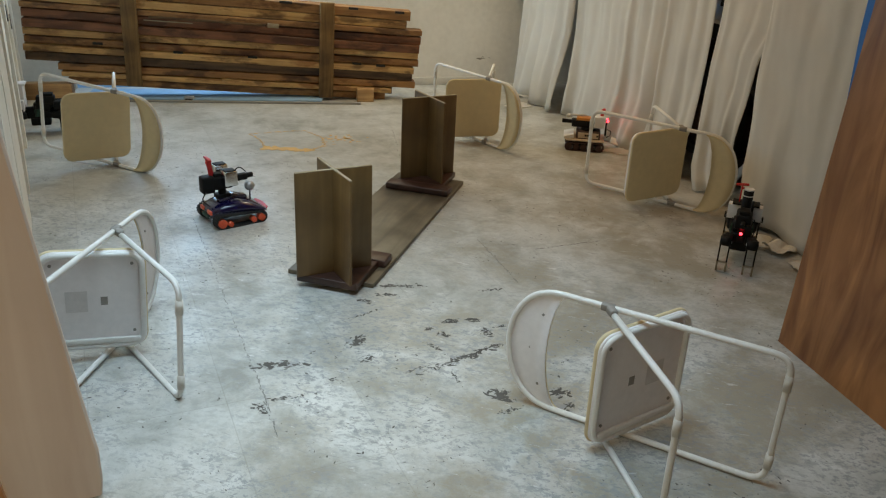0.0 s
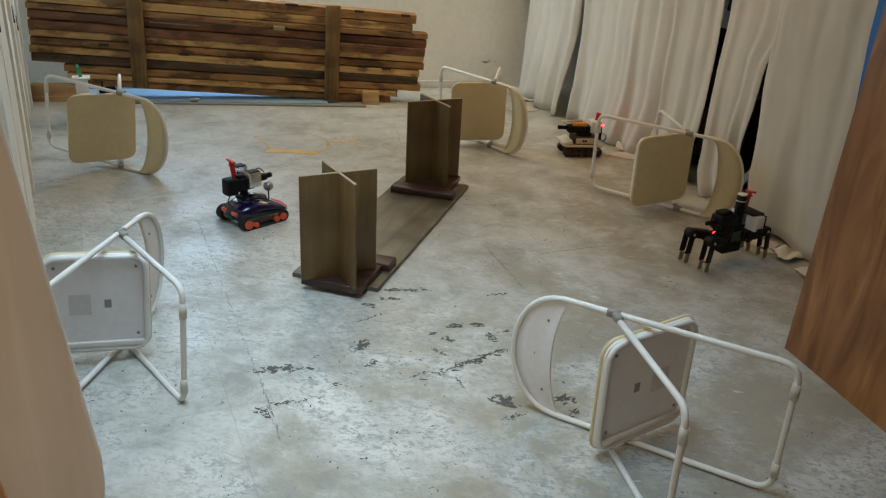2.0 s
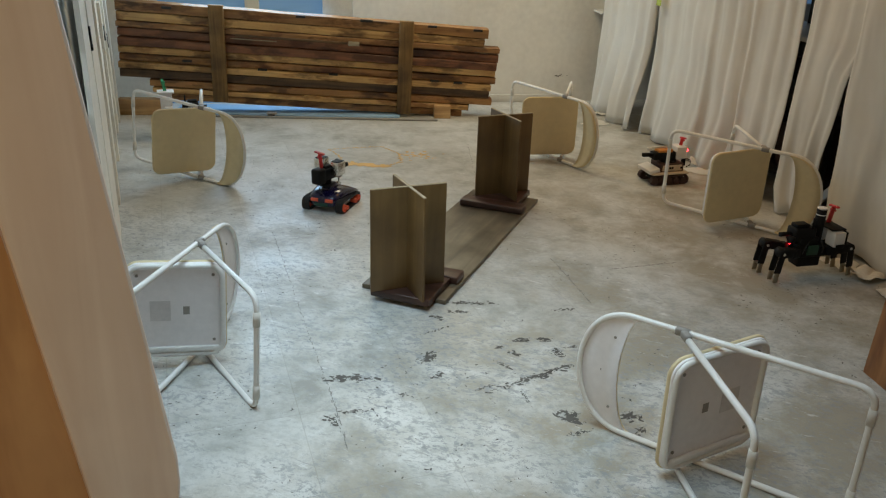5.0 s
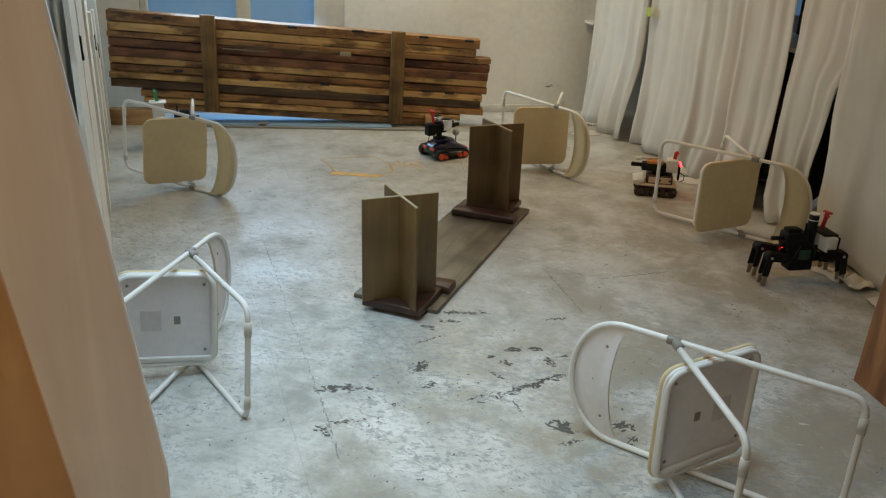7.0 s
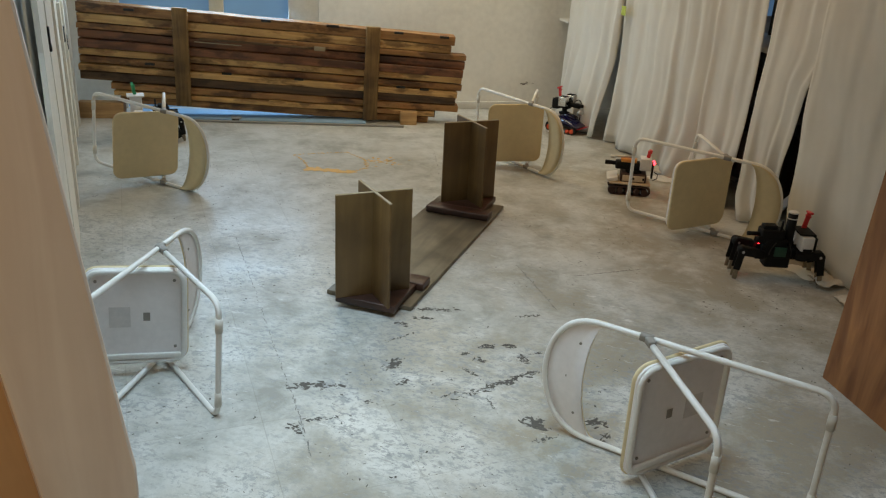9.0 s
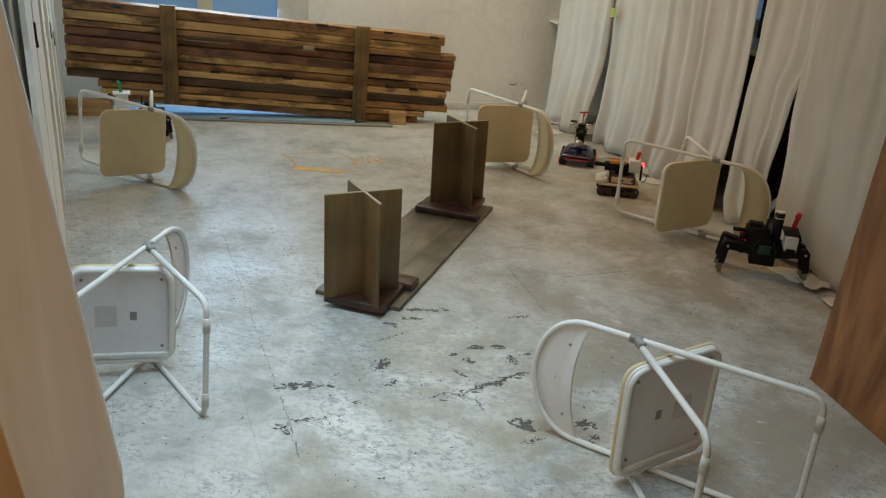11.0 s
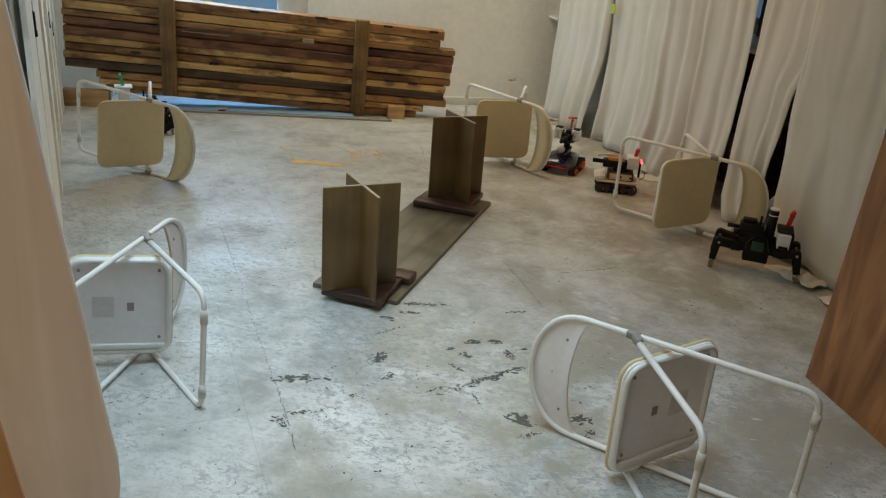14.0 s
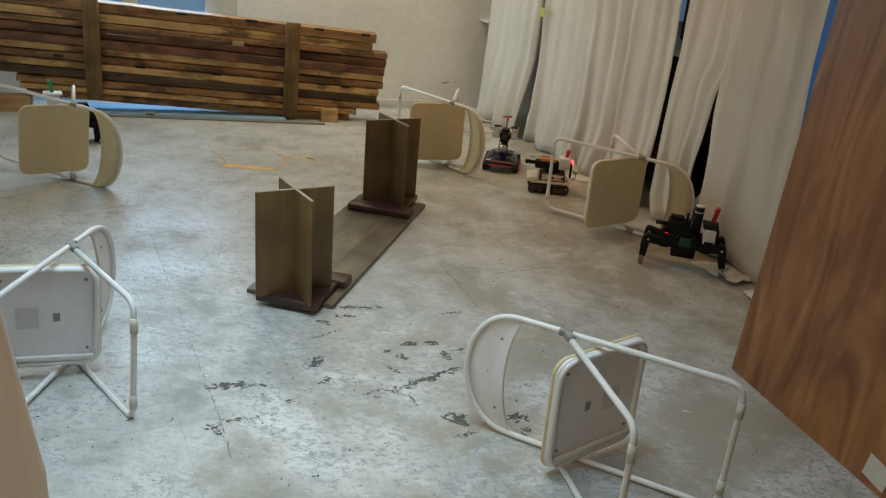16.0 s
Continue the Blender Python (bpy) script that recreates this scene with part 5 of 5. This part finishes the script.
def motions():
    drive(ROBOT_1, [(0, -1.015, 0.51, 54), (1.0, -0.97, 0.545, 52), (1.6, -0.95, 0.565, 53), (1.9, -0.95, 0.57, 57), (2.1, -0.95, 0.56, 76), (2.3, -0.95, 0.55, 116), (2.6, -0.96, 0.54, 142), (3.0, -0.98, 0.552, 152), (3.5, -1.004, 0.569, 157), (4.2, -1.043, 0.59, 158),
                    (4.6, -1.08, 0.68, 136), (5.0, -1.12, 0.95, 95), (5.7, -1.17, 1.45, 92), (6.3, -1.13, 1.93, 75), (6.6, -1.06, 2.17, 66), (7.0, -0.949, 2.52, 56), (7.5, -0.796, 2.97, 50), (8.0, -0.557, 3.50, 30), (8.5, -0.20, 3.78, 5), (9.0, -0.06, 3.80, -20), (9.4, 0.03, 3.74, -50), (10.2, 0.20, 3.3, -78), (11.0, 0.28, 2.95, -84), (11.5, 0.298, 2.85, -82), (12.5, 0.288, 2.72, -84), (13.0, 0.274, 2.70, -88), (13.5, 0.257, 2.64, -110), (14.0, 0.246, 2.60, -95), (14.5, 0.25, 2.59, -88), (15.0, 0.26, 2.6, -85), (16.0, 0.268, 2.71, -84)])
    # the launcher turns on its mast
    home, axis = GUN_1.location.copy(), -0.055
    walk(GUN_1, [(t, pose(axis, 0, 0, 0, 0, a) @ pose(home.x - axis, 0, home.z)) for t, a in ((0, 0), (2.1, 0), (2.6, -26), (3.0, -36), (4.2, -36), (5.2, -10), (6.2, 0), (16, 0))])
    drive(ROBOT_3, [(0, 0.60, 2.70, 188), (0.7, 0.56, 2.66, 195), (1.5, 0.527, 2.64, 190), (2.2, 0.54, 2.62, 215), (2.8, 0.57, 2.56, 245), (3.5, 0.606, 2.513, 262), (4.2, 0.63, 2.45, 250), (5.2, 0.655, 2.36, 210), (6.3, 0.664, 2.328, 190), (16, 0.669, 2.312, 190)])
    drive(ROBOT_2, [(0, 1.62, 1.040, 265), (0.5, 1.61, 1.030, 261), (1.0, 1.585, 1.020, 244), (1.5, 1.55, 1.030, 233), (2.0, 1.525, 1.035, 225), (2.5, 1.53, 1.055, 220), (3.0, 1.535, 1.075, 218), (3.5, 1.535, 1.080, 218), (4.2, 1.533, 1.090, 217), (6.3, 1.53, 1.160, 213), (7.5, 1.56, 1.200, 210), (8.4, 1.575, 1.210, 206), (9.0, 1.58, 1.215, 198), (10.2, 1.578, 1.250, 188), (11.5, 1.57, 1.280, 181), (12.5, 1.558, 1.278, 179), (16, 1.56, 1.300, 179)])
    drive(ROBOT_4, [(0, -3.02, 1.42, 36), (0.5, -2.84, 1.52, 38), (1.0, -2.74, 1.66, 40), (1.5, -2.82, 1.76, 41), (3.5, -2.86, 1.82, 41), (7.0, -2.84, 1.80, 41), (9.0, -2.80, 1.83, 41), (12.5, -2.80, 1.80, 41), (14.0, -2.73, 1.77, 41), (16, -2.64, 1.73, 41)])
    step(LEGS_2, [0.3, 0.6, 0.9, 1.2, 1.5, 1.8, 2.1, 2.4, 2.7, 3.0, 3.3, 7.8, 8.1, 8.4, 8.7, 9.0, 9.4, 9.8, 10.2, 10.6, 11.0])
    step(LEGS_4, [0.2, 0.4, 0.6, 0.8, 1.0, 13.6, 13.9, 14.2, 14.6, 15.0, 15.4])


motions()
